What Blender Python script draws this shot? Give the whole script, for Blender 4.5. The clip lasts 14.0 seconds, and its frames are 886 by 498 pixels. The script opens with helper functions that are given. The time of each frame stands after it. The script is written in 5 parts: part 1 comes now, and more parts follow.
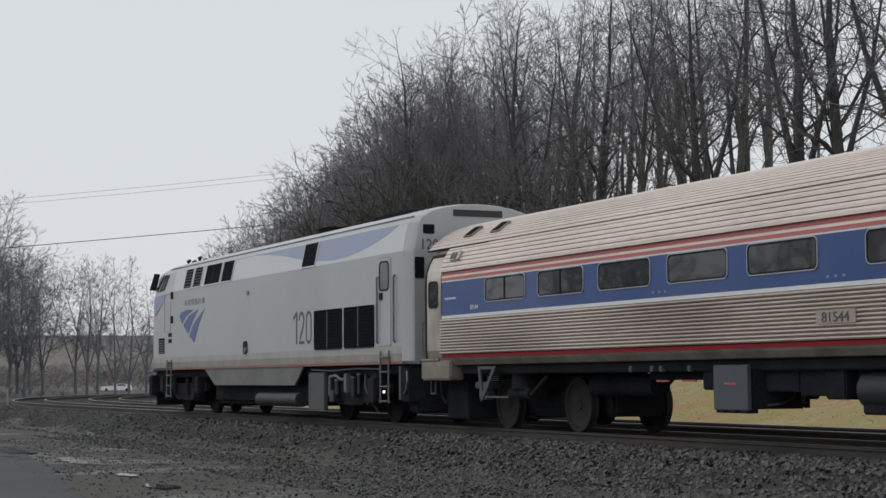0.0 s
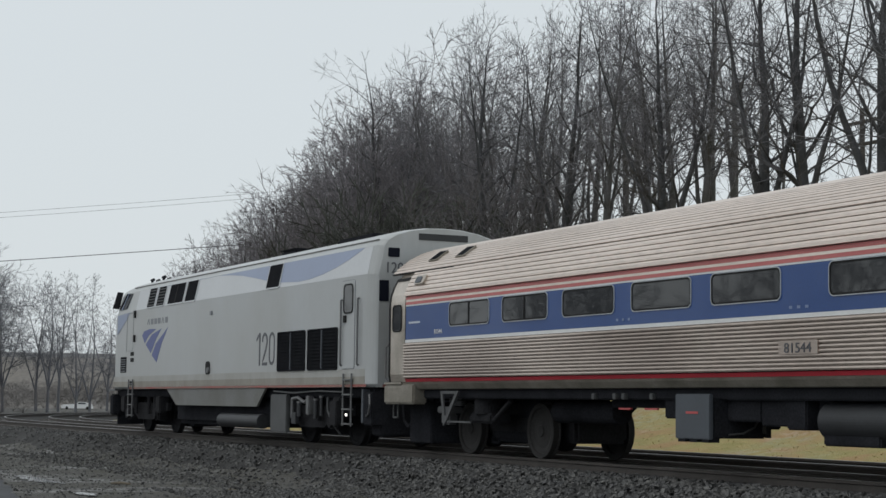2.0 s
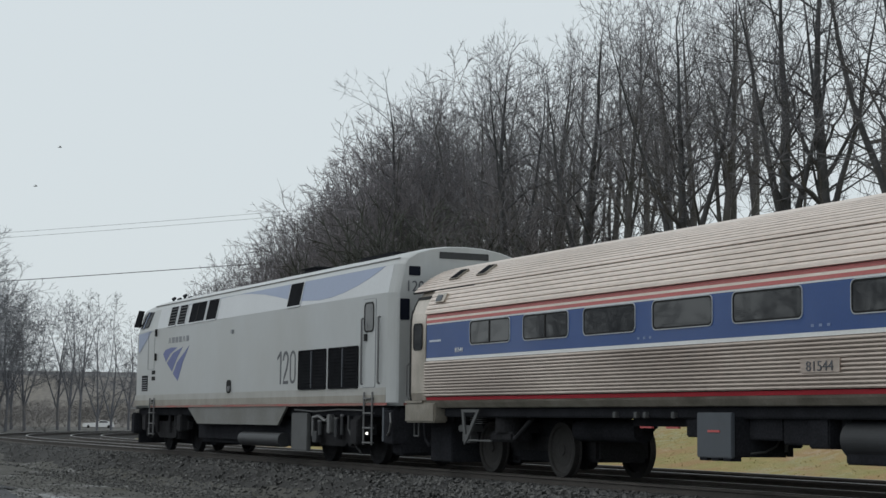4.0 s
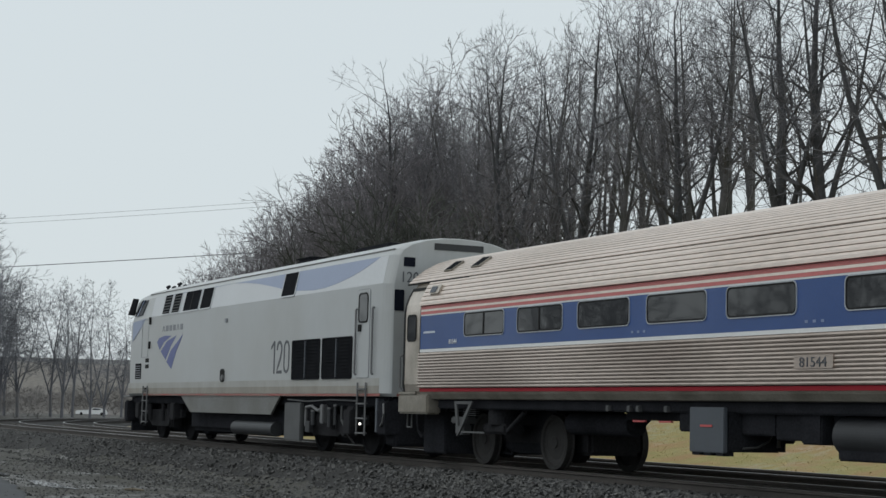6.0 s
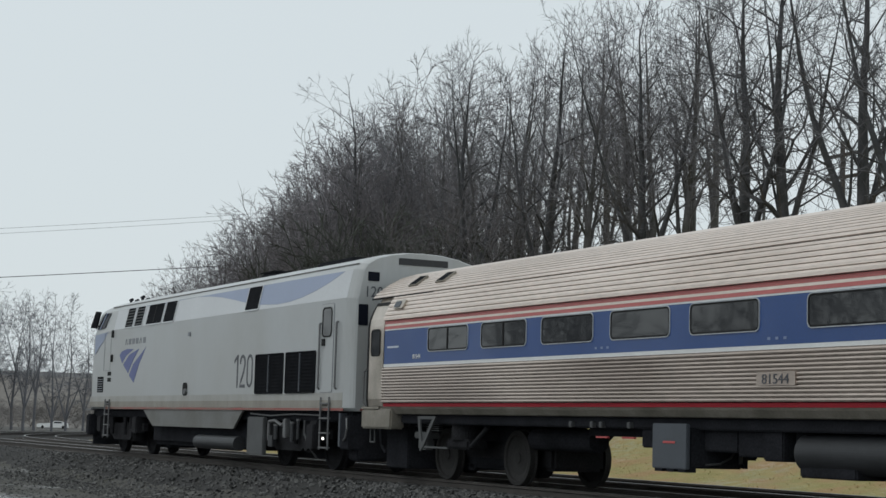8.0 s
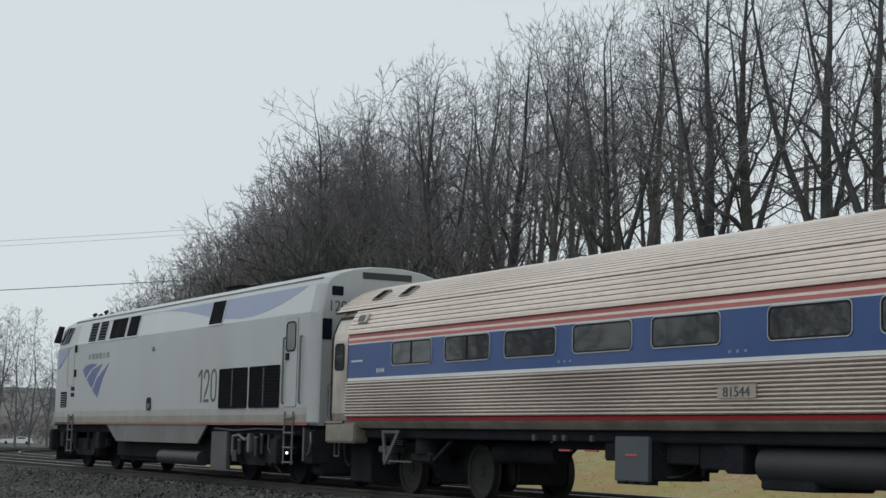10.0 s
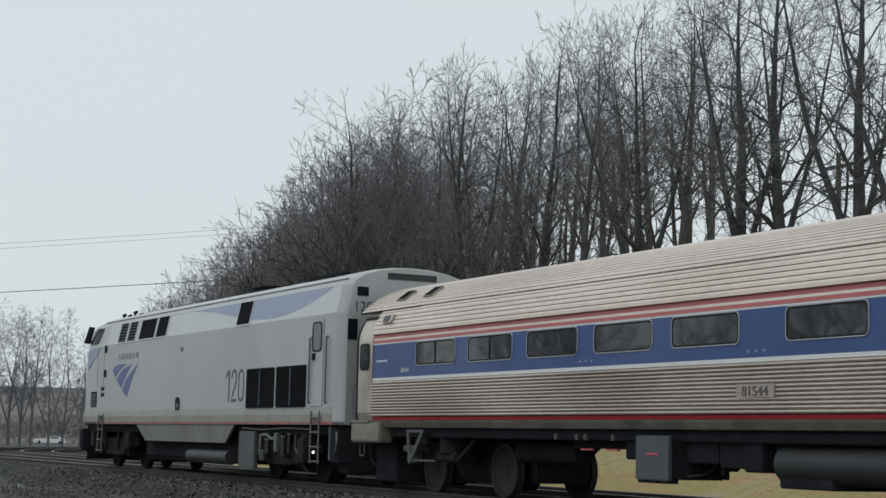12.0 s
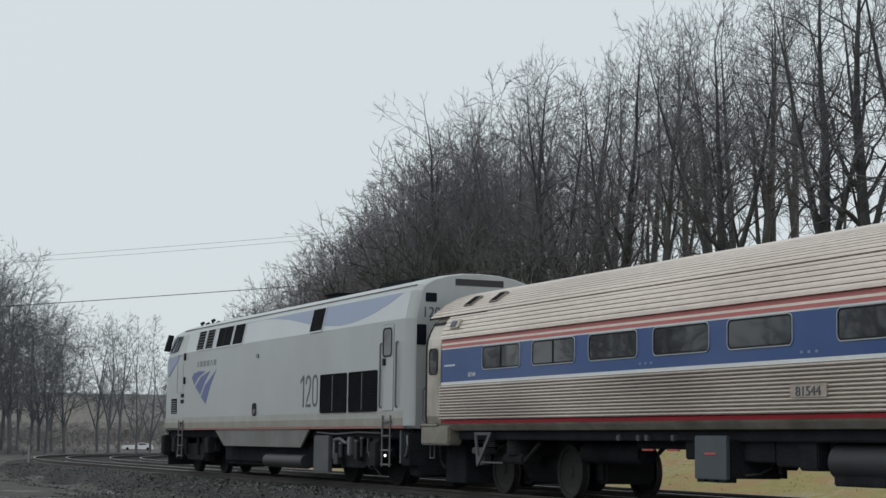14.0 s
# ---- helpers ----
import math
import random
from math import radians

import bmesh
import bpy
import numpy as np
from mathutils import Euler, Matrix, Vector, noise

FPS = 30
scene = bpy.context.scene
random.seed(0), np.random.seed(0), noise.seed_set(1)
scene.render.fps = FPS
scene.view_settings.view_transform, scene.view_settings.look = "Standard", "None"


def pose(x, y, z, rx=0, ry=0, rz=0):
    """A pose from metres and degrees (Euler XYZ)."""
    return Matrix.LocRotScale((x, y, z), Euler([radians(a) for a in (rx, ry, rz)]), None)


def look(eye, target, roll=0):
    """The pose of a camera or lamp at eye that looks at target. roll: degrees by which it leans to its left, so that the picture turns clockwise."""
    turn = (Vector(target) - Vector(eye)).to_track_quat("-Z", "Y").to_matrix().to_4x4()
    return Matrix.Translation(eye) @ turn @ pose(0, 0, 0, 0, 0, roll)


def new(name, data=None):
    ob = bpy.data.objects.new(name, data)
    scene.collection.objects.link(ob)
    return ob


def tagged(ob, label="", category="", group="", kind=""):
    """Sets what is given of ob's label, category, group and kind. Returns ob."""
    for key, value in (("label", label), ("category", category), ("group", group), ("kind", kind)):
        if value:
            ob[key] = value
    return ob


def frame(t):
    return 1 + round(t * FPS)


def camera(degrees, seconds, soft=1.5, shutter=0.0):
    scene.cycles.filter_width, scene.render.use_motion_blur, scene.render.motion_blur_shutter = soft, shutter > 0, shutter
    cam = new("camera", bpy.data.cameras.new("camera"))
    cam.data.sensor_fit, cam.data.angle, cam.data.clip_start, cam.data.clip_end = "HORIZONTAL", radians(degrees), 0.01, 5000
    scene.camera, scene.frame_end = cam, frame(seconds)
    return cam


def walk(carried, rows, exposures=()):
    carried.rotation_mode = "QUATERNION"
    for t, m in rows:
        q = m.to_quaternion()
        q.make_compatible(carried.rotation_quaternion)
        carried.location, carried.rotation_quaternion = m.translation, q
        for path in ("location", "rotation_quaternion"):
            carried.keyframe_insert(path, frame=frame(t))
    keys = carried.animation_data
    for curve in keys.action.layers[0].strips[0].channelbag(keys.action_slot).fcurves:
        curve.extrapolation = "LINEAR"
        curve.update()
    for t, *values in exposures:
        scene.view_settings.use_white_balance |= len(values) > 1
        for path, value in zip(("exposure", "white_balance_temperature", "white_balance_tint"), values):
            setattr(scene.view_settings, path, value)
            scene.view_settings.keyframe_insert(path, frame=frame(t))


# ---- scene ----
# ---------- camera: hand-held on one spot, turning ----------
EYE = Vector((26.867, -14.706, 0.894))
TURNS = [  # seconds, degrees from +y towards -x, degrees up, lean
    (0.0, 65.386, 4.332, -0.319),
    (0.5, 65.293, 4.404, 0.086),
    (1.0, 65.046, 4.678, 0.567),
    (1.5, 64.894, 4.952, 0.766),
    (2.0, 64.224, 5.139, 0.682),
    (2.2, 63.879, 5.148, 0.695),
    (4.3, 65.069, 5.713, 0.738),
    (4.5, 65.101, 5.521, 0.751),
    (5.0, 64.966, 5.222, 1.125),
    (5.5, 64.616, 5.269, 1.336),
    (6.0, 64.756, 5.465, 1.373),
    (6.5, 63.977, 5.547, 1.480),
    (7.0, 64.018, 5.721, 1.408),
    (7.5, 63.988, 5.975, 1.471),
    (8.0, 63.577, 5.995, 1.652),
    (8.2, 63.377, 5.948, 1.583),
    (10.3, 62.368, 6.568, 1.453),
    (10.5, 62.437, 6.684, 1.550),
    (11.0, 62.547, 6.745, 1.702),
    (11.5, 62.114, 6.688, 1.827),
    (12.0, 63.472, 6.439, 1.384),
    (12.5, 65.890, 6.059, 0.518),
    (13.0, 66.710, 6.275, 0.583),
    (13.5, 66.579, 6.345, 0.745),
    (14.0, 66.215, 6.481, 0.787),
]


def aim(turn, up, lean):
    a, b = radians(turn), radians(up)
    way = Vector((-math.sin(a) * math.cos(b), math.cos(a) * math.cos(b), math.sin(b)))
    return look(EYE, EYE + way * 10, lean)


cam = camera(28.952, 14.0, soft=1.5)
walk(cam, [(t, aim(a, b, c)) for t, a, b, c in TURNS],
     [(0.0, 0.0, 6500, 13.5), (1.0, 0.0, 6450, 10.5), (2.2, 0.0, 6400, 9.5), (5.0, 0.0, 6330, 7.5), (14.0, 0.0, 6330, 7.5)])

# ---------- overcast daylight ----------
world = bpy.data.worlds.new("overcast_sky")
scene.world = world
world.use_nodes = True
wn, wl = world.node_tree.nodes, world.node_tree.links
wn.clear()
sky = wn.new("ShaderNodeTexSky")
sky.sky_type, sky.sun_disc = "NISHITA", False
sky.sun_elevation, sky.sun_rotation = radians(48), radians(200)
sky.air_density, sky.dust_density = 1.0, 4.0
sky_level = wn.new("ShaderNodeVectorMath")
sky_level.operation = "SCALE"
sky_level.inputs[3].default_value = 0.10
cloud = wn.new("ShaderNodeMix")
cloud.data_type = "RGBA"
cloud.inputs[0].default_value = 0.90
cloud.inputs[7].default_value = (0.725, 0.772, 0.79, 1)
back = wn.new("ShaderNodeBackground")
wout = wn.new("ShaderNodeOutputWorld")
wl.new(sky.outputs[0], sky_level.inputs[0])
wl.new(sky_level.outputs[0], cloud.inputs[6])
wl.new(cloud.outputs[2], back.inputs[0])
wl.new(back.outputs[0], wout.inputs[0])
back.inputs[1].default_value = 1.0

sun_data = bpy.data.lights.new("sun", "SUN")
sun_data.energy, sun_data.angle, sun_data.color = 0.5, radians(40), (1.0, 0.98, 0.95)
sun = new("sun", sun_data)
sun.matrix_world = look((0, -30, 60), (-6, 0, 0))
scene.view_settings.exposure = 0.0

# ---------- materials ----------
def material(name, color, rough=0.6, metal=0.0, vary=0.25, scale=3.0, fine=40.0, bump=0.0, spread=0.0, tint=None, coat=0.0, stretch=(1, 1, 1), spec=0.5):
    """Base colour with broad and fine variation, roughness variation and bump. tint: colour of the broad stains. spread: change from piece to piece."""
    m = bpy.data.materials.new(name)
    m.use_nodes = True
    n, l = m.node_tree.nodes, m.node_tree.links
    b = n["Principled BSDF"]
    co = n.new("ShaderNodeTexCoord")
    mp = n.new("ShaderNodeMapping")
    mp.inputs["Scale"].default_value = stretch
    l.new(co.outputs["Object"], mp.inputs["Vector"])
    broad, small = n.new("ShaderNodeTexNoise"), n.new("ShaderNodeTexNoise")
    for node, sc, det in ((broad, scale, 4), (small, fine, 5)):
        node.inputs["Scale"].default_value, node.inputs["Detail"].default_value = sc, det
        l.new(mp.outputs[0], node.inputs["Vector"])
    ramp = n.new("ShaderNodeMapRange")
    ramp.inputs[1].default_value, ramp.inputs[2].default_value = 0.35, 0.68
    l.new(broad.outputs["Fac"], ramp.inputs[0])
    mix = n.new("ShaderNodeMix")
    mix.data_type = "RGBA"
    mix.inputs[6].default_value = (*color, 1)
    t = tint or tuple(c * (1 - vary) for c in color)
    mix.inputs[7].default_value = (*t, 1)
    l.new(ramp.outputs[0], mix.inputs[0])
    hsv = n.new("ShaderNodeHueSaturation")
    l.new(mix.outputs[2], hsv.inputs["Color"])
    fr = n.new("ShaderNodeMapRange")
    fr.inputs[1].default_value, fr.inputs[2].default_value = 0.3, 0.7
    fr.inputs[3].default_value, fr.inputs[4].default_value = 1 - vary * 0.8, 1 + vary * 0.8
    l.new(small.outputs["Fac"], fr.inputs[0])
    if spread:
        info = n.new("ShaderNodeObjectInfo")
        geo = n.new("ShaderNodeNewGeometry")
        add = n.new("ShaderNodeMath")
        add.operation = "ADD"
        l.new(info.outputs["Random"], add.inputs[0])
        l.new(geo.outputs["Random Per Island"], add.inputs[1])
        sp = n.new("ShaderNodeMapRange")
        sp.inputs[2].default_value = 2.0
        sp.inputs[3].default_value, sp.inputs[4].default_value = 1 - spread, 1 + spread
        l.new(add.outputs[0], sp.inputs[0])
        mul = n.new("ShaderNodeMath")
        mul.operation = "MULTIPLY"
        l.new(fr.outputs[0], mul.inputs[0])
        l.new(sp.outputs[0], mul.inputs[1])
        l.new(mul.outputs[0], hsv.inputs["Value"])
    else:
        l.new(fr.outputs[0], hsv.inputs["Value"])
    l.new(hsv.outputs[0], b.inputs["Base Color"])
    rr = n.new("ShaderNodeMapRange")
    rr.inputs[3].default_value, rr.inputs[4].default_value = max(0.02, rough - 0.1), min(1, rough + 0.1)
    l.new(small.outputs["Fac"], rr.inputs[0])
    l.new(rr.outputs[0], b.inputs["Roughness"])
    b.inputs["Metallic"].default_value = metal
    b.inputs["Specular IOR Level"].default_value = spec
    b.inputs["Coat Weight"].default_value = coat
    if bump:
        bp = n.new("ShaderNodeBump")
        bp.inputs["Strength"].default_value, bp.inputs["Distance"].default_value = 0.6, bump
        l.new(small.outputs["Fac"], bp.inputs["Height"])
        l.new(bp.outputs[0], b.inputs["Normal"])
    return m


# Same steel: sky light put into the roof's colour, shade into the side's
STEEL_LIT = material("stainless_lit", (0.735, 0.635, 0.565), 0.36, 0.6, 0.12, 0.9, 18, 0.002, tint=(0.585, 0.495, 0.43), stretch=(0.25, 1, 1))
STEEL_SHADED = material("stainless_shaded", (0.57, 0.485, 0.425), 0.33, 0.7, 0.14, 1.1, 22, 0.002, tint=(0.37, 0.305, 0.265), stretch=(0.25, 1, 1))
STEEL_DOOR = material("stainless_door", (0.56, 0.50, 0.44), 0.34, 0.6, 0.12, 1.5, 25, 0.001, tint=(0.30, 0.265, 0.215))
STEEL_DIRTY = material("dirty_skirt_steel", (0.29, 0.265, 0.225), 0.6, 0.2, 0.15, 2.0, 25, 0.002, tint=(0.17, 0.155, 0.125))
BLUE = material("blue_band", (0.026, 0.073, 0.240), 0.40, 0.0, 0.08, 1.2, 30, coat=0.2)
RED = material("red_stripe", (0.57, 0.040, 0.06), 0.45, 0.0, 0.10, 1.5, 30)
LOCO_RED = material("grimy_red_stripe", (0.33, 0.10, 0.085), 0.55, 0.0, 0.2, 0.8, 20, tint=(0.26, 0.17, 0.14))
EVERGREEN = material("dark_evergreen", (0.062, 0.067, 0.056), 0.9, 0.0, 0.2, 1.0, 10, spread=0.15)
RED_FADED = material("faded_red_stripe", (0.56, 0.16, 0.15), 0.5, 0.0, 0.12, 1.5, 30)
WHITE = material("white_stripe", (0.74, 0.75, 0.75), 0.45, 0.0, 0.06, 1.5, 30)
ALU = material("window_frame_metal", (0.50, 0.52, 0.54), 0.4, 0.4, 0.08)
GASKET = material("black_rubber", (0.018, 0.018, 0.018), 0.75, 0.0, 0.2, spec=0.2)
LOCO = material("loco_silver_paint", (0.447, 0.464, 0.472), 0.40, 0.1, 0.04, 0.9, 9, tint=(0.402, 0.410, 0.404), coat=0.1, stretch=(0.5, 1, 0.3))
# The hull's paint again, lightened to hold the sky light on its tilt
LOCO_SKYLIT = material("loco_paint_skylit", (0.56, 0.575, 0.59), 0.42, 0.1, 0.05, 0.5, 14, coat=0.1)
LOCO_LOW = material("loco_lower_grime", (0.185, 0.188, 0.182), 0.65, 0.0, 0.15, 1.2, 20, tint=(0.145, 0.142, 0.130))
GRIME = material("brown_road_grime", (0.315, 0.300, 0.265), 0.6, 0.0, 0.10, 1.6, 12, tint=(0.255, 0.238, 0.205), stretch=(1, 1, 0.4))
GRIME_FAINT = material("faint_road_grime", (0.395, 0.393, 0.378), 0.5, 0.0, 0.08, 1.6, 12, tint=(0.345, 0.338, 0.312), stretch=(1, 1, 0.4))
LOCO_BLUE = material("loco_blue_wave", (0.29, 0.34, 0.47), 0.42, 0.1, 0.06, 0.6, 16)
LOGO_BLUE = material("logo_blue", (0.115, 0.14, 0.32), 0.5, 0.0, 0.06)
LETTER_GREY = material("letter_grey", (0.22, 0.23, 0.25), 0.5, 0.0, 0.08)
NUMBER_DARK = material("number_dark", (0.085, 0.088, 0.10), 0.5, 0.0, 0.08)
MARK_BLUE = material("pale_blue_mark", (0.20, 0.26, 0.42), 0.5, 0.0, 0.08)
LETTER_WHITE = material("letter_white", (0.55, 0.60, 0.68), 0.5, 0.0, 0.08)
GRILLE = material("dark_grille", (0.024, 0.025, 0.028), 0.6, 0.0, 0.2, 3, 40, spec=0.0)
UNDER = material("underframe_black", (0.031, 0.032, 0.037), 0.85, 0.0, 0.3, 2, 30, spec=0.02)
TRUCK = material("bogie_grime", (0.034, 0.034, 0.037), 0.8, 0.0, 0.3, 3, 30, 0.003, spec=0.06)
WHEEL = material("wheel_steel", (0.047, 0.045, 0.044), 0.65, 0.1, 0.25, 3, 30, 0.002, spec=0.2)
GREYBOX = material("grey_equipment_paint", (0.075, 0.085, 0.10), 0.55, 0.0, 0.1, 2, 25)
TANK = material("tank_grey", (0.040, 0.042, 0.046), 0.55, 0.2, 0.2, 2, 20)
BRACKET = material("bracket_grey", (0.10, 0.103, 0.105), 0.6, 0.2, 0.15)
PIPE = material("pipe_silver", (0.165, 0.167, 0.17), 0.5, 0.3, 0.15)
LABEL_RED = material("red_label", (0.50, 0.09, 0.09), 0.5, 0.0, 0.05)
RAIL_SIDE = material("rusty_rail", (0.075, 0.066, 0.060), 0.75, 0.1, 0.25, 2, 30, 0.002)
RAIL_TOP = material("polished_rail_head", (0.36, 0.36, 0.36), 0.36, 0.9, 0.15, 2, 40)
TIE = material("weathered_tie", (0.080, 0.073, 0.067), 0.85, 0.0, 0.3, 3, 40, 0.006, spread=0.25)
STONE = material("ballast_stone", (0.118, 0.116, 0.110), 0.75, 0.0, 0.4, 5, 60, 0.004, spread=0.55, tint=(0.078, 0.078, 0.080), spec=0.3)
BALLAST = material("ballast_bed", (0.066, 0.065, 0.064), 0.9, 0.0, 0.45, 1.0, 26, 0.03, spec=0.08)
BARK = material("grey_bark", (0.115, 0.111, 0.115), 0.9, 0.0, 0.25, 1.5, 14, 0.01, tint=(0.062, 0.064, 0.054), spread=0.12)
# Haze put into the twig and brush colours: lightened and turned bluish
TWIG = material("twig_hazed", (0.195, 0.190, 0.203), 0.9, 0.0, 0.2, 1.0, 10, spread=0.12)
BRUSH = material("brush_reddish_hazed", (0.215, 0.201, 0.213), 0.9, 0.0, 0.2, 1.0, 10, spread=0.15)
# Darker, bluer bark and twigs for the large forked trees
DARK_BARK = material("darker_bark", (0.078, 0.079, 0.085), 0.85, 0.0, 0.25, 1.5, 14, 0.01, tint=(0.045, 0.047, 0.048), spread=0.12)
DARK_TWIG = material("darker_twig", (0.125, 0.124, 0.135), 0.9, 0.0, 0.2, 1.0, 10, spread=0.12)
UNDERGROWTH = material("dull_undergrowth", (0.135, 0.126, 0.134), 0.9, 0.0, 0.2, 1.0, 10, spread=0.15)
# Far wood: distance haze put into its grey-blue tone
FAR_TWIG = material("far_wood_hazed", (0.148, 0.150, 0.165), 0.9, 0.0, 0.15, 0.4, 6, spread=0.12)
FAR_BRUSH = material("far_thicket", (0.155, 0.145, 0.14), 0.95, 0.0, 0.15, 0.4, 6, spread=0.15)
GRASS = material("dry_grass", (0.50, 0.40, 0.19), 0.9, 0.0, 0.2, 0.6, 12, 0.0, tint=(0.42, 0.36, 0.15), spread=0.12, spec=0.1)
ASPHALT = material("wet_asphalt", (0.062, 0.064, 0.070), 0.72, 0.0, 0.30, 0.6, 18, 0.012, tint=(0.048, 0.050, 0.053), spec=0.22)
STICK = material("weathered_stick", (0.16, 0.135, 0.10), 0.85, 0.0, 0.25, 4, 40)
WIRE = material("black_wire", (0.03, 0.03, 0.032), 0.7)
POLE = material("weathered_pole", (0.10, 0.09, 0.08), 0.9, 0.0, 0.25, 2, 20)
CAR_WHITE = material("white_car_paint", (0.88, 0.88, 0.88), 0.35, 0.0, 0.04, coat=0.3)
CONCRETE = material("far_concrete", (0.33, 0.33, 0.33), 0.8, 0.0, 0.15, 0.2, 5)
SCRUB = material("berm_scrub", (0.155, 0.144, 0.136), 0.95, 0.0, 0.3, 0.08, 1.2, tint=(0.17, 0.155, 0.135))


def glass_dark(name, color, rough, spec=0.5):
    m = bpy.data.materials.new(name)
    m.use_nodes = True
    b = m.node_tree.nodes["Principled BSDF"]
    b.inputs["Base Color"].default_value = (*color, 1)
    b.inputs["Roughness"].default_value = rough
    b.inputs["IOR"].default_value = 1.52
    b.inputs["Specular IOR Level"].default_value = spec
    return m


PANE = glass_dark("tinted_window_glass", (0.032, 0.034, 0.037), 0.03, 0.6)
PANE_DARK = glass_dark("dark_cab_glass", (0.012, 0.014, 0.022), 0.12, 0.02)
LAMP = bpy.data.materials.new("step_lamp_glow")
LAMP.use_nodes = True
LAMP.node_tree.nodes["Principled BSDF"].inputs["Emission Color"].default_value = (1, 0.95, 0.85, 1)
LAMP.node_tree.nodes["Principled BSDF"].inputs["Emission Strength"].default_value = 2.0


def ground_material():
    """Wet dark gravel and dirt near the track, dull grass farther off, pale dry grass on the bank."""
    m = bpy.data.materials.new("wet_gravel_and_grass")
    m.use_nodes = True
    n, l = m.node_tree.nodes, m.node_tree.links
    b = n["Principled BSDF"]
    co = n.new("ShaderNodeTexCoord")
    sep = n.new("ShaderNodeSeparateXYZ")
    l.new(co.outputs["Object"], sep.inputs[0])

    def noise_at(scale, detail=5.0):
        t = n.new("ShaderNodeTexNoise")
        t.inputs["Scale"].default_value, t.inputs["Detail"].default_value = scale, detail
        l.new(co.outputs["Object"], t.inputs["Vector"])
        return t.outputs["Fac"]

    def step(value, a, c):
        r = n.new("ShaderNodeMapRange")
        r.inputs[1].default_value, r.inputs[2].default_value = a, c
        l.new(value, r.inputs[0])
        return r.outputs[0]

    def blend(f, a, c):
        x = n.new("ShaderNodeMix")
        x.data_type = "RGBA"
        if isinstance(f, float):
            x.inputs[0].default_value = f
        else:
            l.new(f, x.inputs[0])
        for i, v in ((6, a), (7, c)):
            if isinstance(v, tuple):
                x.inputs[i].default_value = (*v, 1)
            else:
                l.new(v, x.inputs[i])
        return x.outputs[2]

    fine, mid, wide = noise_at(30), noise_at(3.5), noise_at(0.35)
    dirt = blend(step(fine, 0.3, 0.7), (0.050, 0.049, 0.046), (0.136, 0.131, 0.120))
    dirt = blend(step(mid, 0.52, 0.68), dirt, (0.072, 0.070, 0.056))
    dry = blend(step(mid, 0.35, 0.65), (0.37, 0.30, 0.135), (0.29, 0.265, 0.105))
    dry = blend(step(noise_at(0.9), 0.48, 0.62), dry, (0.37, 0.25, 0.125))
    bank_side = n.new("ShaderNodeMath")
    bank_side.operation = "MULTIPLY"
    l.new(step(sep.outputs["Y"], 4.6, 6.2), bank_side.inputs[0])
    l.new(step(sep.outputs["X"], -75.0, -55.0), bank_side.inputs[1])
    bank = bank_side.outputs[0]
    l.new(blend(bank, dirt, dry), b.inputs["Base Color"])
    wet = n.new("ShaderNodeMath")
    wet.operation = "MULTIPLY"
    l.new(step(wide, 0.50, 0.60), wet.inputs[0])
    l.new(step(mid, 0.40, 0.55), wet.inputs[1])
    rough = n.new("ShaderNodeMapRange")
    rough.inputs[3].default_value, rough.inputs[4].default_value = 0.85, 0.42
    l.new(wet.outputs[0], rough.inputs[0])
    l.new(rough.outputs[0], b.inputs["Roughness"])
    shine = n.new("ShaderNodeMapRange")
    shine.inputs[3].default_value, shine.inputs[4].default_value = 0.20, 0.60
    l.new(wet.outputs[0], shine.inputs[0])
    l.new(shine.outputs[0], b.inputs["Specular IOR Level"])
    bp = n.new("ShaderNodeBump")
    bp.inputs["Strength"].default_value, bp.inputs["Distance"].default_value = 0.9, 0.05
    l.new(fine, bp.inputs["Height"])
    l.new(bp.outputs[0], b.inputs["Normal"])
    return m


GROUND = ground_material()
WATER = glass_dark("puddle_water", (0.05, 0.05, 0.05), 0.08, 1.0)

# ---------- building helpers ----------
def link_mesh(name, bm, mat, smooth=False):
    me = bpy.data.meshes.new(name)
    bmesh.ops.recalc_face_normals(bm, faces=bm.faces)
    bm.to_mesh(me)
    bm.free()
    for x in mat if isinstance(mat, (list, tuple)) else [mat]:
        me.materials.append(x)
    if smooth:
        for p in me.polygons:
            p.use_smooth = True
    return me


def part(name, bm, mat, parent, label="", smooth=False, at=None):
    """One mesh object under a thing or a part. Coordinates are those of the thing."""
    ob = new(name, link_mesh(name, bm, mat, smooth))
    ob.parent = parent
    if at is not None:
        ob.location = at
    if label:
        tagged(ob, label)
    return ob


def whole(name, bm, mat, label, category, kind="", group="", smooth=False):
    return tagged(new(name, link_mesh(name, bm, mat, smooth)), label, category, group, kind)


def raw(name, verts, faces, mat, smooth=False):
    me = bpy.data.meshes.new(name)
    me.from_pydata([tuple(v) for v in verts], [], [tuple(f) for f in faces])
    me.materials.append(mat)
    if smooth:
        for p in me.polygons:
            p.use_smooth = True
    return me


def box(bm, x0, x1, y0, y1, z0, z1, bevel=0.0):
    r = bmesh.ops.create_cube(bm, size=1.0)
    vs = r["verts"]
    bmesh.ops.transform(bm, verts=vs, matrix=Matrix.Translation(((x0 + x1) / 2, (y0 + y1) / 2, (z0 + z1) / 2)) @ Matrix.Diagonal((x1 - x0, y1 - y0, z1 - z0, 1)))
    if bevel:
        es = list({e for v in vs for e in v.link_edges})
        bmesh.ops.bevel(bm, geom=es, offset=bevel, segments=2, affect="EDGES", clamp_overlap=True)
    return bm


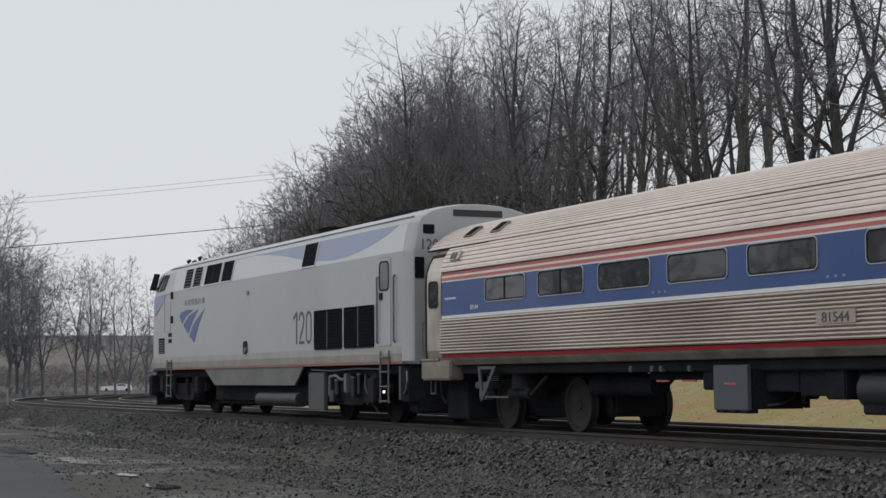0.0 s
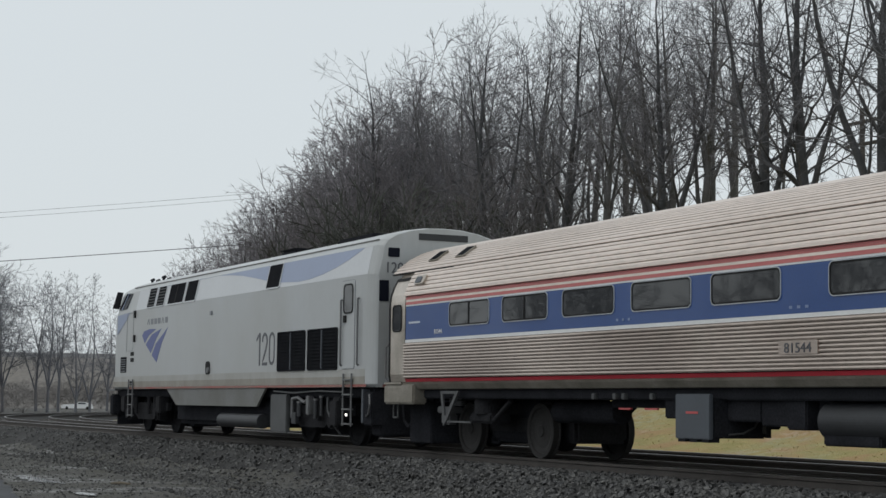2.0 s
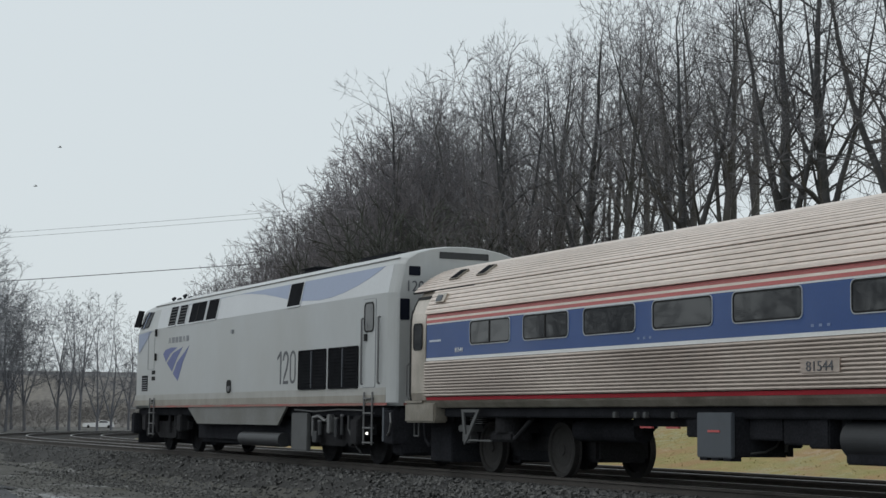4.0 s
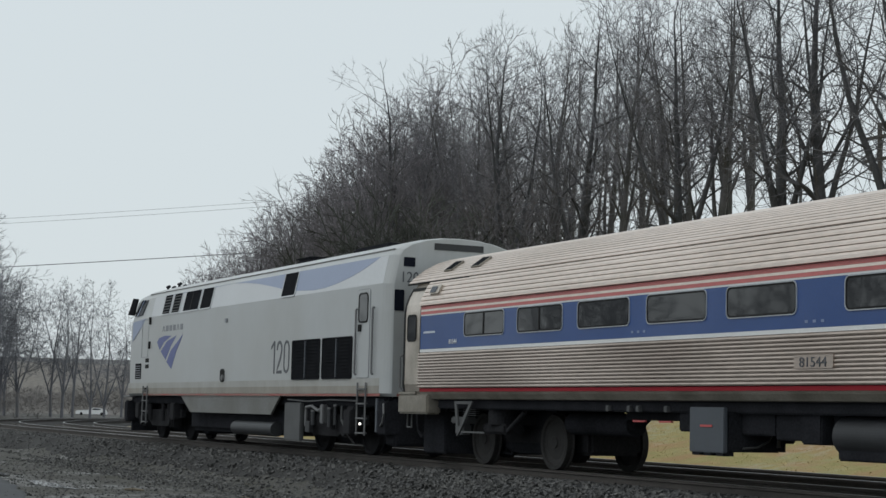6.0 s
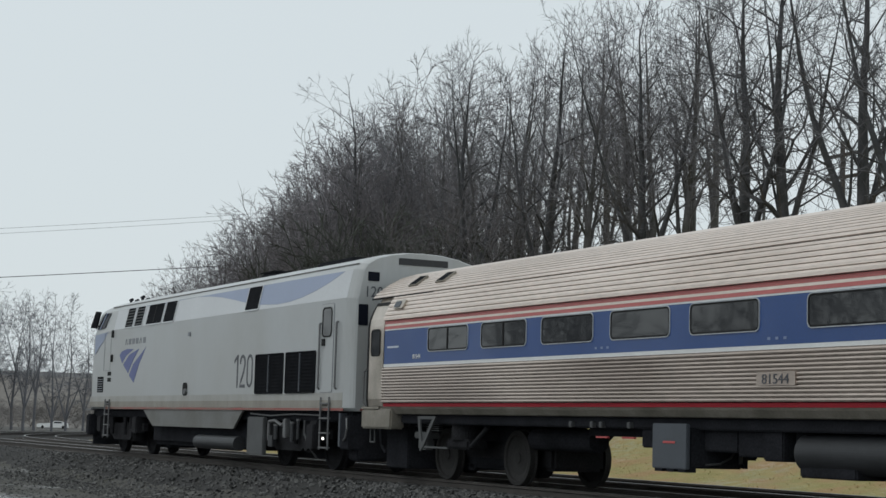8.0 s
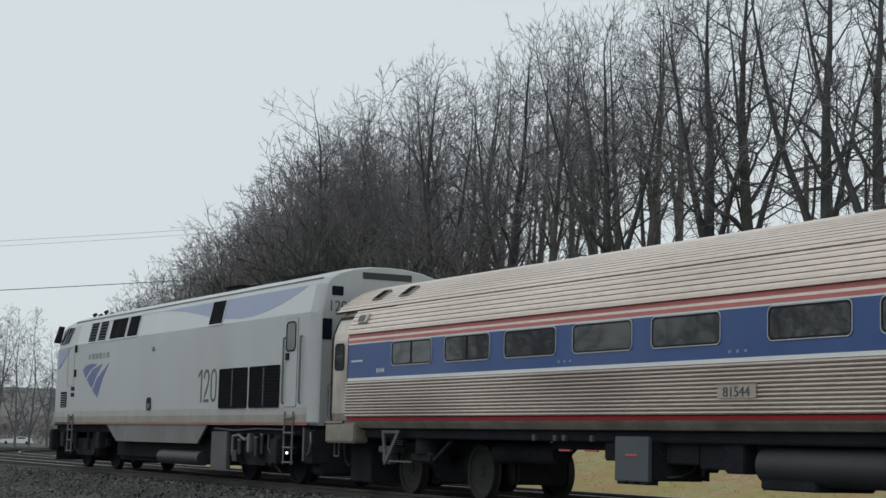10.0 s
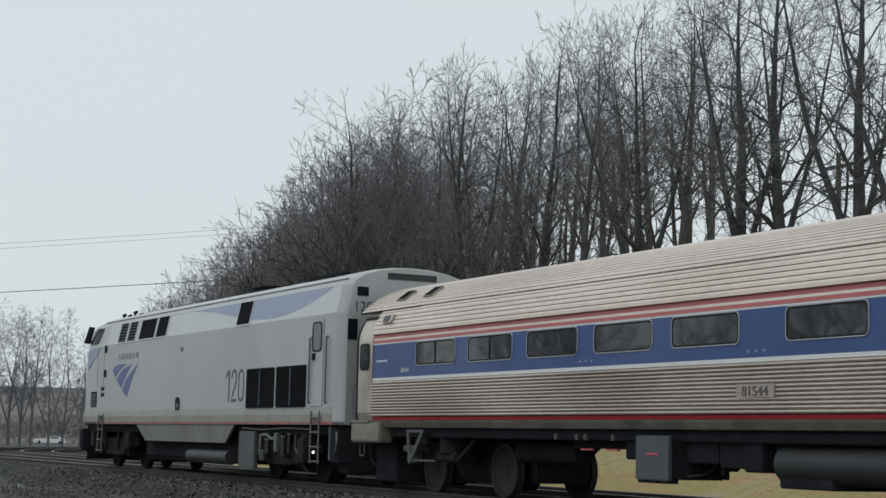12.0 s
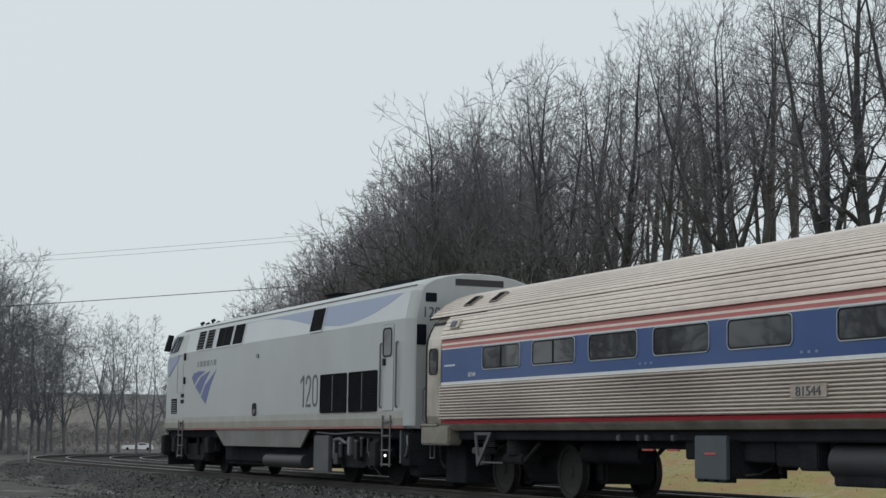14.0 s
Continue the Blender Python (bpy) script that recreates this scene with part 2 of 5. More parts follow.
def rod(bm, a, b, r0, r1=None, sides=10, caps=True):
    a, b = Vector(a), Vector(b)
    d = b - a
    m = Matrix.Translation((a + b) / 2) @ d.to_track_quat("Z", "Y").to_matrix().to_4x4()
    bmesh.ops.create_cone(bm, cap_ends=caps, segments=sides, radius1=r0, radius2=r0 if r1 is None else r1, depth=d.length, matrix=m)
    return bm


def pipe(bm, pts, r, sides=8):
    for a, b in zip(pts, pts[1:]):
        rod(bm, a, b, r, sides=sides)
    return bm


def plate(bm, outline, depth, to_world):
    """A flat piece: outline of (u, v), given thickness outwards; to_world(u, v, w) places it."""
    front = [bm.verts.new(to_world(u, v, depth)) for u, v in outline]
    rear = [bm.verts.new(to_world(u, v, 0)) for u, v in outline]
    bm.faces.new(front)
    bm.faces.new(rear[::-1])
    for i in range(len(outline)):
        j = (i + 1) % len(outline)
        bm.faces.new((front[i], rear[i], rear[j], front[j]))
    return bm


def rounded(u0, u1, v0, v1, r, n=4):
    out = []
    for cu, cv, a0 in ((u1 - r, v1 - r, 0), (u0 + r, v1 - r, 90), (u0 + r, v0 + r, 180), (u1 - r, v0 + r, 270)):
        for i in range(n + 1):
            a = radians(a0 + 90 * i / n)
            out.append((cu + r * math.cos(a), cv + r * math.sin(a)))
    return out


def ring(bm, u0, u1, v0, v1, r, w, depth, to_world):
    """A rounded frame of width w round an opening."""
    ins, out = rounded(u0, u1, v0, v1, r), rounded(u0 - w, u1 + w, v0 - w, v1 + w, r + w)
    k = len(ins)
    vs = [[bm.verts.new(to_world(u, v, d)) for u, v in loop] for loop, d in ((ins, 0), (ins, depth), (out, depth), (out, 0))]
    for a in range(4):
        b = (a + 1) % 4
        for i in range(k):
            j = (i + 1) % k
            bm.faces.new((vs[a][i], vs[a][j], vs[b][j], vs[b][i]))
    return bm


def stroke(bm, pts, width, depth, to_world):
    """A line of even width along (u, v) points."""
    left, right = [], []
    for i, (u, v) in enumerate(pts):
        p, q = pts[max(i - 1, 0)], pts[min(i + 1, len(pts) - 1)]
        n = math.hypot(q[0] - p[0], q[1] - p[1])
        du, dv = -(q[1] - p[1]) / n * width / 2, (q[0] - p[0]) / n * width / 2
        left.append((u + du, v + dv))
        right.append((u - du, v - dv))
    rows = [[bm.verts.new(to_world(u, v, w)) for (u, v), w in ((l, 0), (l, depth), (r, depth), (r, 0))] for l, r in zip(left, right)]
    for a, b in zip(rows, rows[1:]):
        for k in range(4):
            bm.faces.new((a[k], a[(k + 1) % 4], b[(k + 1) % 4], b[k]))
    bm.faces.new(rows[0])
    bm.faces.new(rows[-1][::-1])
    return bm


def extrude_x(bm, loop, x0, x1, caps=True):
    a = [bm.verts.new((x0, y, z)) for y, z in loop]
    b = [bm.verts.new((x1, y, z)) for y, z in loop]
    k = len(loop)
    for i in range(k):
        j = (i + 1) % k
        bm.faces.new((a[i], a[j], b[j], b[i]))
    if caps:
        bm.faces.new(a[::-1])
        bm.faces.new(b)
    return bm


def loft(bm, sections):
    """Sections: lists of points with the same count; skinned, ends closed."""
    rows = [[bm.verts.new(p) for p in s] for s in sections]
    for a, b in zip(rows, rows[1:]):
        for i in range(len(a)):
            j = (i + 1) % len(a)
            bm.faces.new((a[i], a[j], b[j], b[i]))
    bm.faces.new(rows[0][::-1])
    bm.faces.new(rows[-1])
    return bm


def on_side(y):
    """Places flat pieces on the side that faces -y."""
    return lambda u, v, w: (u, y - w, v)


def text_mesh(name, body, size, mat, parent, m, squeeze=1.0, label=""):
    cu = bpy.data.curves.new(name, "FONT")
    cu.body, cu.size, cu.extrude, cu.align_x = body, size, 0.003, "CENTER"
    tmp = bpy.data.objects.new(name + "_source", cu)
    me = bpy.data.meshes.new_from_object(tmp)
    bpy.data.objects.remove(tmp)
    me.transform(m @ Matrix.Diagonal((squeeze, 1, 1, 1)))
    me.materials.clear()
    me.materials.append(mat)
    ob = new(name, me)
    ob.parent = parent
    return tagged(ob, label) if label else ob


SIDE_TEXT = Matrix.Rotation(radians(90), 4, "X")


def empty(name, at, label, category, group=""):
    ob = new(name)
    ob.location = at
    ob.empty_display_size = 0.3
    return tagged(ob, label, category, group)


# ---------- ground and tracks ----------
BEND_X, BEND_R = -39.6, 89.0   # the tracks bend towards +y ahead of the locomotive
SECOND = 3.62                  # centre of the second track


def track_point(s, off):
    """Along the track: s metres ahead (towards -x) of x = 20; off: metres to the far side."""
    straight = 20 - BEND_X
    if s <= straight:
        return 20 - s, off, 0.0
    a = (s - straight) / BEND_R
    return BEND_X - (BEND_R - off) * math.sin(a), BEND_R - (BEND_R - off) * math.cos(a), a


def smooth(a, b, v):
    t = max(0.0, min(1.0, (v - a) / (b - a)))
    return t * t * (3 - 2 * t)


def track_distance(x, y):
    """Metres to the far side of the first track's centre line."""
    if x > BEND_X:
        return y
    return BEND_R - math.hypot(x - BEND_X, y - BEND_R)


def ground_z(x, y):
    d = track_distance(x, y)
    z = -0.72 + 0.05 * noise.noise((x * 0.25, y * 0.25, 0)) + 0.02 * noise.noise((x * 1.3, y * 1.3, 3))
    z += 0.40 * smooth(-3.2, -1.9, d)
    if d > 0:
        z += 2.3 * smooth(5.2, 17, d) * smooth(-95, -60, x) + 0.15 * noise.noise((x * 0.2, y * 0.2, 7)) * smooth(6, 9, d)
        z += 2.0 * smooth(17, 60, d) * smooth(-95, -60, x)
    far = math.hypot(x - 26.9, y + 14.7)
    return z + 0.15 * smooth(60, 200, far)


def build_ground():
    xs = [-4000, -1500, -700, -420] + [-320 + 8 * i for i in range(25)] + [-120 + 2.0 * i for i in range(45)] + [-30 + 0.5 * i for i in range(100)] + [20 + 4 * i for i in range(12)] + [100, 250, 700, 2000, 4000]
    ys = [-4000, -1500, -500, -200, -90, -50, -30, -20, -15] + [-12 + 0.4 * i for i in range(30)] + [0, 0.5, 1, 2, 3] + [4 + 0.5 * i for i in range(28)] + [18 + 3 * i for i in range(14)] + [60 + 10 * i for i in range(14)] + [260, 420, 900, 2000, 4000]
    verts = [(x, y, ground_z(x, y)) for x in xs for y in ys]
    k = len(ys)
    faces = [(i * k + j, (i + 1) * k + j, (i + 1) * k + j + 1, i * k + j + 1) for i in range(len(xs) - 1) for j in range(k - 1)]
    tagged(new("ground", raw("ground", verts, faces, GROUND, True)), "wet dark gravel ground with dry grass bank behind the tracks", "ground", kind="structure")


def sweep(bm, loop, s0, s1, off, step):
    """A track profile swept along the line. loop: (offset, height)."""
    n = max(2, int((s1 - s0) / step))
    rows = []
    for i in range(n + 1):
        s = s0 + (s1 - s0) * i / n
        rows.append([bm.verts.new((*track_point(s, off + o)[:2], z)) for o, z in loop])
    for a, b in zip(rows, rows[1:]):
        for i in range(len(loop)):
            j = (i + 1) % len(loop)
            bm.faces.new((a[i], a[j], b[j], b[i]))
    bm.faces.new(rows[0][::-1])
    bm.faces.new(rows[-1])


def build_tracks():
    bm = bmesh.new()
    sweep(bm, [(-3.0, -0.9), (-2.9, -0.70), (-2.0, -0.23), (-1.3, -0.165), (1.3, -0.165), (2.4, -0.20), (4.9, -0.165), (5.6, -0.25), (6.6, -0.55), (6.7, -0.9)], 0, 200, 0.0, 1.0)
    whole("ballast", bm, BALLAST, "grey crushed stone ballast bed under both tracks", "ballast", "structure")
    tie_me = link_mesh("tie", box(bmesh.new(), -0.11, 0.11, -1.25, 1.25, -0.32, -0.155, 0.012), TIE)
    for name, off, s1 in (("near_track", 0.0, 200), ("far_track", SECOND, 200)):
        tr = tagged(new(name), "steel rails on weathered wooden ties, curving away", "railway track", kind="structure")
        for side in (-0.7525, 0.7525):
            head = [(-0.036, -0.006), (-0.03, -0.001), (0.03, -0.001), (0.036, -0.006), (0.036, -0.04), (0.009, -0.05), (0.009, -0.13), (0.07, -0.15), (0.07, -0.165), (-0.07, -0.165), (-0.07, -0.15), (-0.009, -0.13), (-0.009, -0.05), (-0.036, -0.04)]
            b2 = bmesh.new()
            sweep(b2, head, 0, s1, off + side, 1.0)
            rail = part("rail", b2, RAIL_SIDE, tr)
            b3 = bmesh.new()
            sweep(b3, [(-0.030, -0.0005), (-0.026, 0.002), (0.026, 0.002), (0.030, -0.0005)], 0, s1, off + side, 1.0)
            part("rail_head", b3, RAIL_TOP, rail, "polished running surface")
        for i in range(150):
            x, y, a = track_point(i * 0.56, off)
            t = new("tie", tie_me)
            t.parent = tr
            t.matrix_basis = pose(x, y, 0.006 * math.sin(i * 7.3), 0, 0, -math.degrees(a) + 1.2 * math.sin(i * 3.1))


def build_stones():
    """Loose crushed stone on the shoulder of the near track."""
    rng = np.random.default_rng(5)
    cube = np.array([(-1, -1, -1), (1, -1, -1), (1, 1, -1), (-1, 1, -1), (-1, -1, 1), (1, -1, 1), (1, 1, 1), (-1, 1, 1)], float)
    quads = [(4, 5, 6, 7), (0, 1, 5, 4), (1, 2, 6, 5), (2, 3, 7, 6), (3, 0, 4, 7)]
    verts, faces = [], []

    def shoulder(y):
        if y > -1.3:
            return -0.165
        if y > -2.0:
            return -0.165 - 0.065 * (-1.3 - y) / 0.7
        return max(-0.23 - 0.47 * (-2.0 - y) / 0.9, -0.71)

    def scatter(count, x0, x1, y0, y1, small, large):
        for _ in range(count):
            x, y = rng.uniform(x0, x1), rng.uniform(y0, y1)
            r = rng.uniform(small, large)
            z = (shoulder(y) if y > -2.85 else ground_z(x, y)) + r * 0.3
            e = Euler(rng.uniform(0, 6.28, 3)).to_matrix()
            p = cube * rng.uniform(0.55, 1.0, (8, 3)) * r * rng.uniform(0.65, 1.1, 3)
            p = p @ np.array(e).T + (x, y, z)
            k = len(verts)
            verts.extend(p.tolist())
            faces.extend([tuple(k + i for i in q) for q in quads])

    scatter(9500, -3, 13.5, -3.1, -0.85, 0.018, 0.042)
    scatter(6500, -3, 13, -6.0, -2.9, 0.010, 0.032)
    scatter(2500, -26, -3, -3.2, -0.9, 0.022, 0.045)
    scatter(3200, -22, 5, -9.0, -3.0, 0.008, 0.026)
    scatter(1800, -24, -2, -4.6, -2.6, 0.014, 0.034)
    scatter(1200, -48, -22, -3.6, -0.9, 0.02, 0.04)
    tagged(new("ballast_stones", raw("ballast_stones", verts, faces, STONE)), "loose grey crushed stones on the track shoulder", "gravel", kind="stuff")


def build_grass():
    rng = np.random.default_rng(9)
    verts, faces = [], []
    for _ in range(9000):
        x, y = rng.uniform(-32, 6), rng.uniform(5.6, 15)
        z = ground_z(x, y)
        h, a, w = rng.uniform(0.008, 0.024), rng.uniform(0, 6.28), rng.uniform(0.012, 0.026)
        lx, ly = rng.normal(0, 3.5 * h, 2)
        k = len(verts)
        c, s = math.cos(a) * w, math.sin(a) * w
        verts += [(x - c, y - s, z - 0.02), (x + c, y + s, z - 0.02), (x + lx * 0.5 + c * 0.6, y + ly * 0.5 + s * 0.6, z + h * 0.6), (x + lx * 0.5 - c * 0.6, y + ly * 0.5 - s * 0.6, z + h * 0.6), (x + lx, y + ly, z + h)]
        faces += [(k, k + 1, k + 2, k + 3), (k + 3, k + 2, k + 4)]
    tagged(new("grass", raw("grass", verts, faces, GRASS)), "short dry yellow-green winter grass on the bank", "grass", kind="stuff")


def build_puddle(x, y, rx, ry, seed):
    rng = random.Random(seed)
    bm = bmesh.new()
    n, level = 26, ground_z(x, y) + 0.012
    out = []
    for i in range(n):
        a = 2 * math.pi * i / n
        k = 0.75 + 0.45 * noise.noise((math.cos(a) * 1.6 + seed, math.sin(a) * 1.6, seed))
        out.append((x + rx * k * math.cos(a), y + ry * k * math.sin(a)))
    plate(bm, out, 0.01, lambda u, v, w: (u, v, level + w))
    whole("puddle", bm, WATER, "shallow rain puddle lying on dark gravel", "puddle", group="puddles beside the track")


DRIVE_EDGE = [(-140, -9.0), (-40, -7.2), (-14.9, -7.2), (-11.9, -7.12), (-8.5, -7.5), (-4.0, -8.2), (-1.2, -8.65), (1.7, -9.1), (3.2, -9.3), (12, -10.0), (45, -11.0)]


def build_drive():
    """Worn wet asphalt beside the track, with a crumbling edge towards the gravel."""
    def edge(x):
        for (a, p), (b, q) in zip(DRIVE_EDGE, DRIVE_EDGE[1:]):
            if x <= b:
                return p + (q - p) * (x - a) / (b - a) + 0.22 * noise.noise((x * 0.9, 4, 0)) + 0.10 * noise.noise((x * 3.1, 8, 0))
        return DRIVE_EDGE[-1][1]

    xs = [-130 + 5 * i for i in range(20)] + [-30 + 0.4 * i for i in range(120)] + [18 + 2 * i for i in range(13)]
    inward = (0.0, 0.06, 0.25, 0.6, 1.1, 1.8, 3.0, 5.0, 9.0, 15.0, 22.0)
    verts = []
    for x in xs:
        e = edge(x)
        for k, d in enumerate(inward):
            y = e - d
            lift = 0.022 + 0.09 * smooth(9.5, 12.5, -y) + 0.06 * smooth(16, 20, x) + 0.08 * smooth(26, 32, -x)
            verts.append((x, y, ground_z(x, y) + (lift if k else -0.03)))
    n = len(inward)
    faces = [(i * n + j, i * n + j + 1, (i + 1) * n + j + 1, (i + 1) * n + j) for i in range(len(xs) - 1) for j in range(n - 1)]
    tagged(new("pavement", raw("pavement", verts, faces, ASPHALT, True)), "worn wet dark asphalt drive beside the gravel", "pavement", kind="structure")


def build_stick(x, y, length, turn, r):
    """A short weathered piece of wood lying on the gravel."""
    bm = bmesh.new()
    z = ground_z(x, y) + r
    c, k = math.cos(turn) * length / 2, math.sin(turn) * length / 2
    mid = Vector((x + 0.02, y - 0.03, z + 0.012))
    rod(bm, (x - c, y - k, z), mid, r * 0.7, r, 7)
    rod(bm, mid, (x + c, y + k, z), r, r * 0.5, 7)
    whole("stick", bm, STICK, "short broken stick lying on the gravel", "stick", group="sticks on the gravel")


build_ground()
build_drive()
for stick in ((-5.45, -5.85, 0.42, 0.75, 0.030), (1.55, -4.75, 0.34, 1.2, 0.020), (-2.6, -4.6, 0.22, 0.6, 0.018), (2.0, -7.1, 0.24, 0.8, 0.018)):
    build_stick(*stick)
build_tracks()
build_stones()
build_grass()
for i, (x, y, rx, ry) in enumerate(((0.9, -7.6, 0.8, 0.26), (-1.6, -7.5, 0.7, 0.2), (-8.0, -6.9, 2.6, 0.30), (-13.5, -7.2, 3.4, 0.40), (-10.5, -7.9, 2.4, 0.30))):
    build_puddle(x, y, rx, ry, i + 1)

# ---------- passenger car ----------
CAR_X0, CAR_X1 = -2.72, 22.52
# half of the cross-section, from the sill up to the crown
CAR_HALF = [(1.46, 1.10), (1.565, 1.24), (1.60, 1.34), (1.60, 2.72), (1.585, 2.86), (1.55, 2.97), (1.44, 3.19), (1.28, 3.38), (1.06, 3.55), (0.80, 3.69), (0.50, 3.79), (0.22, 3.845), (0.0, 3.86)]


def arc_line(pts, a, b, count):
    """Points at even steps between arc lengths a and b, with normals."""
    lens = [0.0]
    for p, q in zip(pts, pts[1:]):
        lens.append(lens[-1] + math.dist(p, q))
    out = []
    for i in range(count + 1):
        s = min(max(a + (b - a) * i / count, 0), lens[-1] - 1e-6)
        k = max(j for j in range(len(lens) - 1) if lens[j] <= s)
        f = (s - lens[k]) / (lens[k + 1] - lens[k])
        p, q = pts[k], pts[k + 1]
        ty, tz = (q[0] - p[0]) / math.dist(p, q), (q[1] - p[1]) / math.dist(p, q)
        out.append((p[0] + f * (q[0] - p[0]), p[1] + f * (q[1] - p[1]), tz, -ty))
    return out


def arc_at(z):
    """Arc length at which the cross-section reaches height z."""
    s = 0.0
    for p, q in zip(CAR_HALF, CAR_HALF[1:]):
        if p[1] <= z <= q[1]:
            return s + math.dist(p, q) * (z - p[1]) / (q[1] - p[1])
        s += math.dist(p, q)
    return s


def fluted(a, b, pitch, rise, share):
    """Cross-section strip with raised ribs."""
    n = round((b - a) / pitch)
    pts = []
    for i in range(n):
        s0 = a + (b - a) * i / n
        w = (b - a) / n
        for f, h in ((0.0, 0.0), (0.03, rise * 0.9), (share * 0.5, rise), (share - 0.03, rise * 0.9), (share, 0.0)):
            y, z, ny, nz = arc_line(CAR_HALF, s0 + f * w, s0 + f * w, 1)[0]
            pts.append((y + ny * h, z + nz * h))
    y, z, _, _ = arc_line(CAR_HALF, b, b, 1)[0]
    return pts + [(y, z)]


def strip(outer, thick=0.035):
    """Closes a strip of the cross-section into a loop with thickness."""
    return outer + [(y * (1 - thick / 1.6), z - (thick * 0.6 if z > 3 else 0)) for y, z in outer[::-1]]


def mirror(loop):
    return [(-y, z) for y, z in loop]


def half_width(z):
    for p, q in zip(CAR_HALF, CAR_HALF[1:]):
        if p[1] <= z <= q[1]:
            return p[0] + (q[0] - p[0]) * (z - p[1]) / (q[1] - p[1])
    return CAR_HALF[0][0]


def curved_panel(x0, x1, z0, z1, sgn, base, depth, steps=14, bm=None):
    """A panel that follows the car's cross-section."""
    bm = bm or bmesh.new()
    rows = []
    for i in range(steps + 1):
        z = z0 + (z1 - z0) * i / steps
        y = half_width(z)
        rows.append([bm.verts.new((x, sgn * (y + w), z)) for x, w in ((x0, base), (x1, base), (x1, depth), (x0, depth))])
    for a, b in zip(rows, rows[1:]):
        for k in range(4):
            bm.faces.new((a[k], a[(k + 1) % 4], b[(k + 1) % 4], b[k]))
    bm.faces.new(rows[0])
    bm.faces.new(rows[-1][::-1])
    return bm


def wheelset(thing, x, radius, gauge, mat_label, mat):
    """Axle with two wheels, turning about its own middle."""
    ax = new("wheelset")
    ax.parent = thing
    ax.location = (x, 0, radius)
    for sgn in (-1, 1):
        bm = bmesh.new()
        prof = [(0.0, 0.02), (0.09, 0.02), (0.10, 0.0), (0.17, -0.012), (radius * 0.62, -0.02), (radius * 0.80, 0.0), (radius * 0.84, 0.03), (radius * 0.985, 0.03), (radius, 0.022), (radius * 1.005, -0.07), (radius * 1.05, -0.085), (radius * 1.05, -0.105), (radius * 0.84, -0.11), (radius * 0.80, -0.06), (0.12, -0.06), (0.0, -0.06)]
        seg = 40
        rows = []
        for i in range(seg):
            a = 2 * math.pi * i / seg
            rows.append([bm.verts.new((r * math.cos(a), sgn * (gauge + w), r * math.sin(a))) for r, w in prof[1:-1]])
        for i in range(seg):
            j = (i + 1) % seg
            for k in range(len(rows[0]) - 1):
                bm.faces.new((rows[i][k], rows[i][k + 1], rows[j][k + 1], rows[j][k]))
        bm.faces.new([r[0] for r in rows])
        bm.faces.new([r[-1] for r in rows][::-1])
        part("wheel", bm, mat, ax, mat_label, smooth=False)
    part("axle", rod(bmesh.new(), (0, -gauge, 0), (0, gauge, 0), 0.085, sides=14), TRUCK, ax)
    return ax


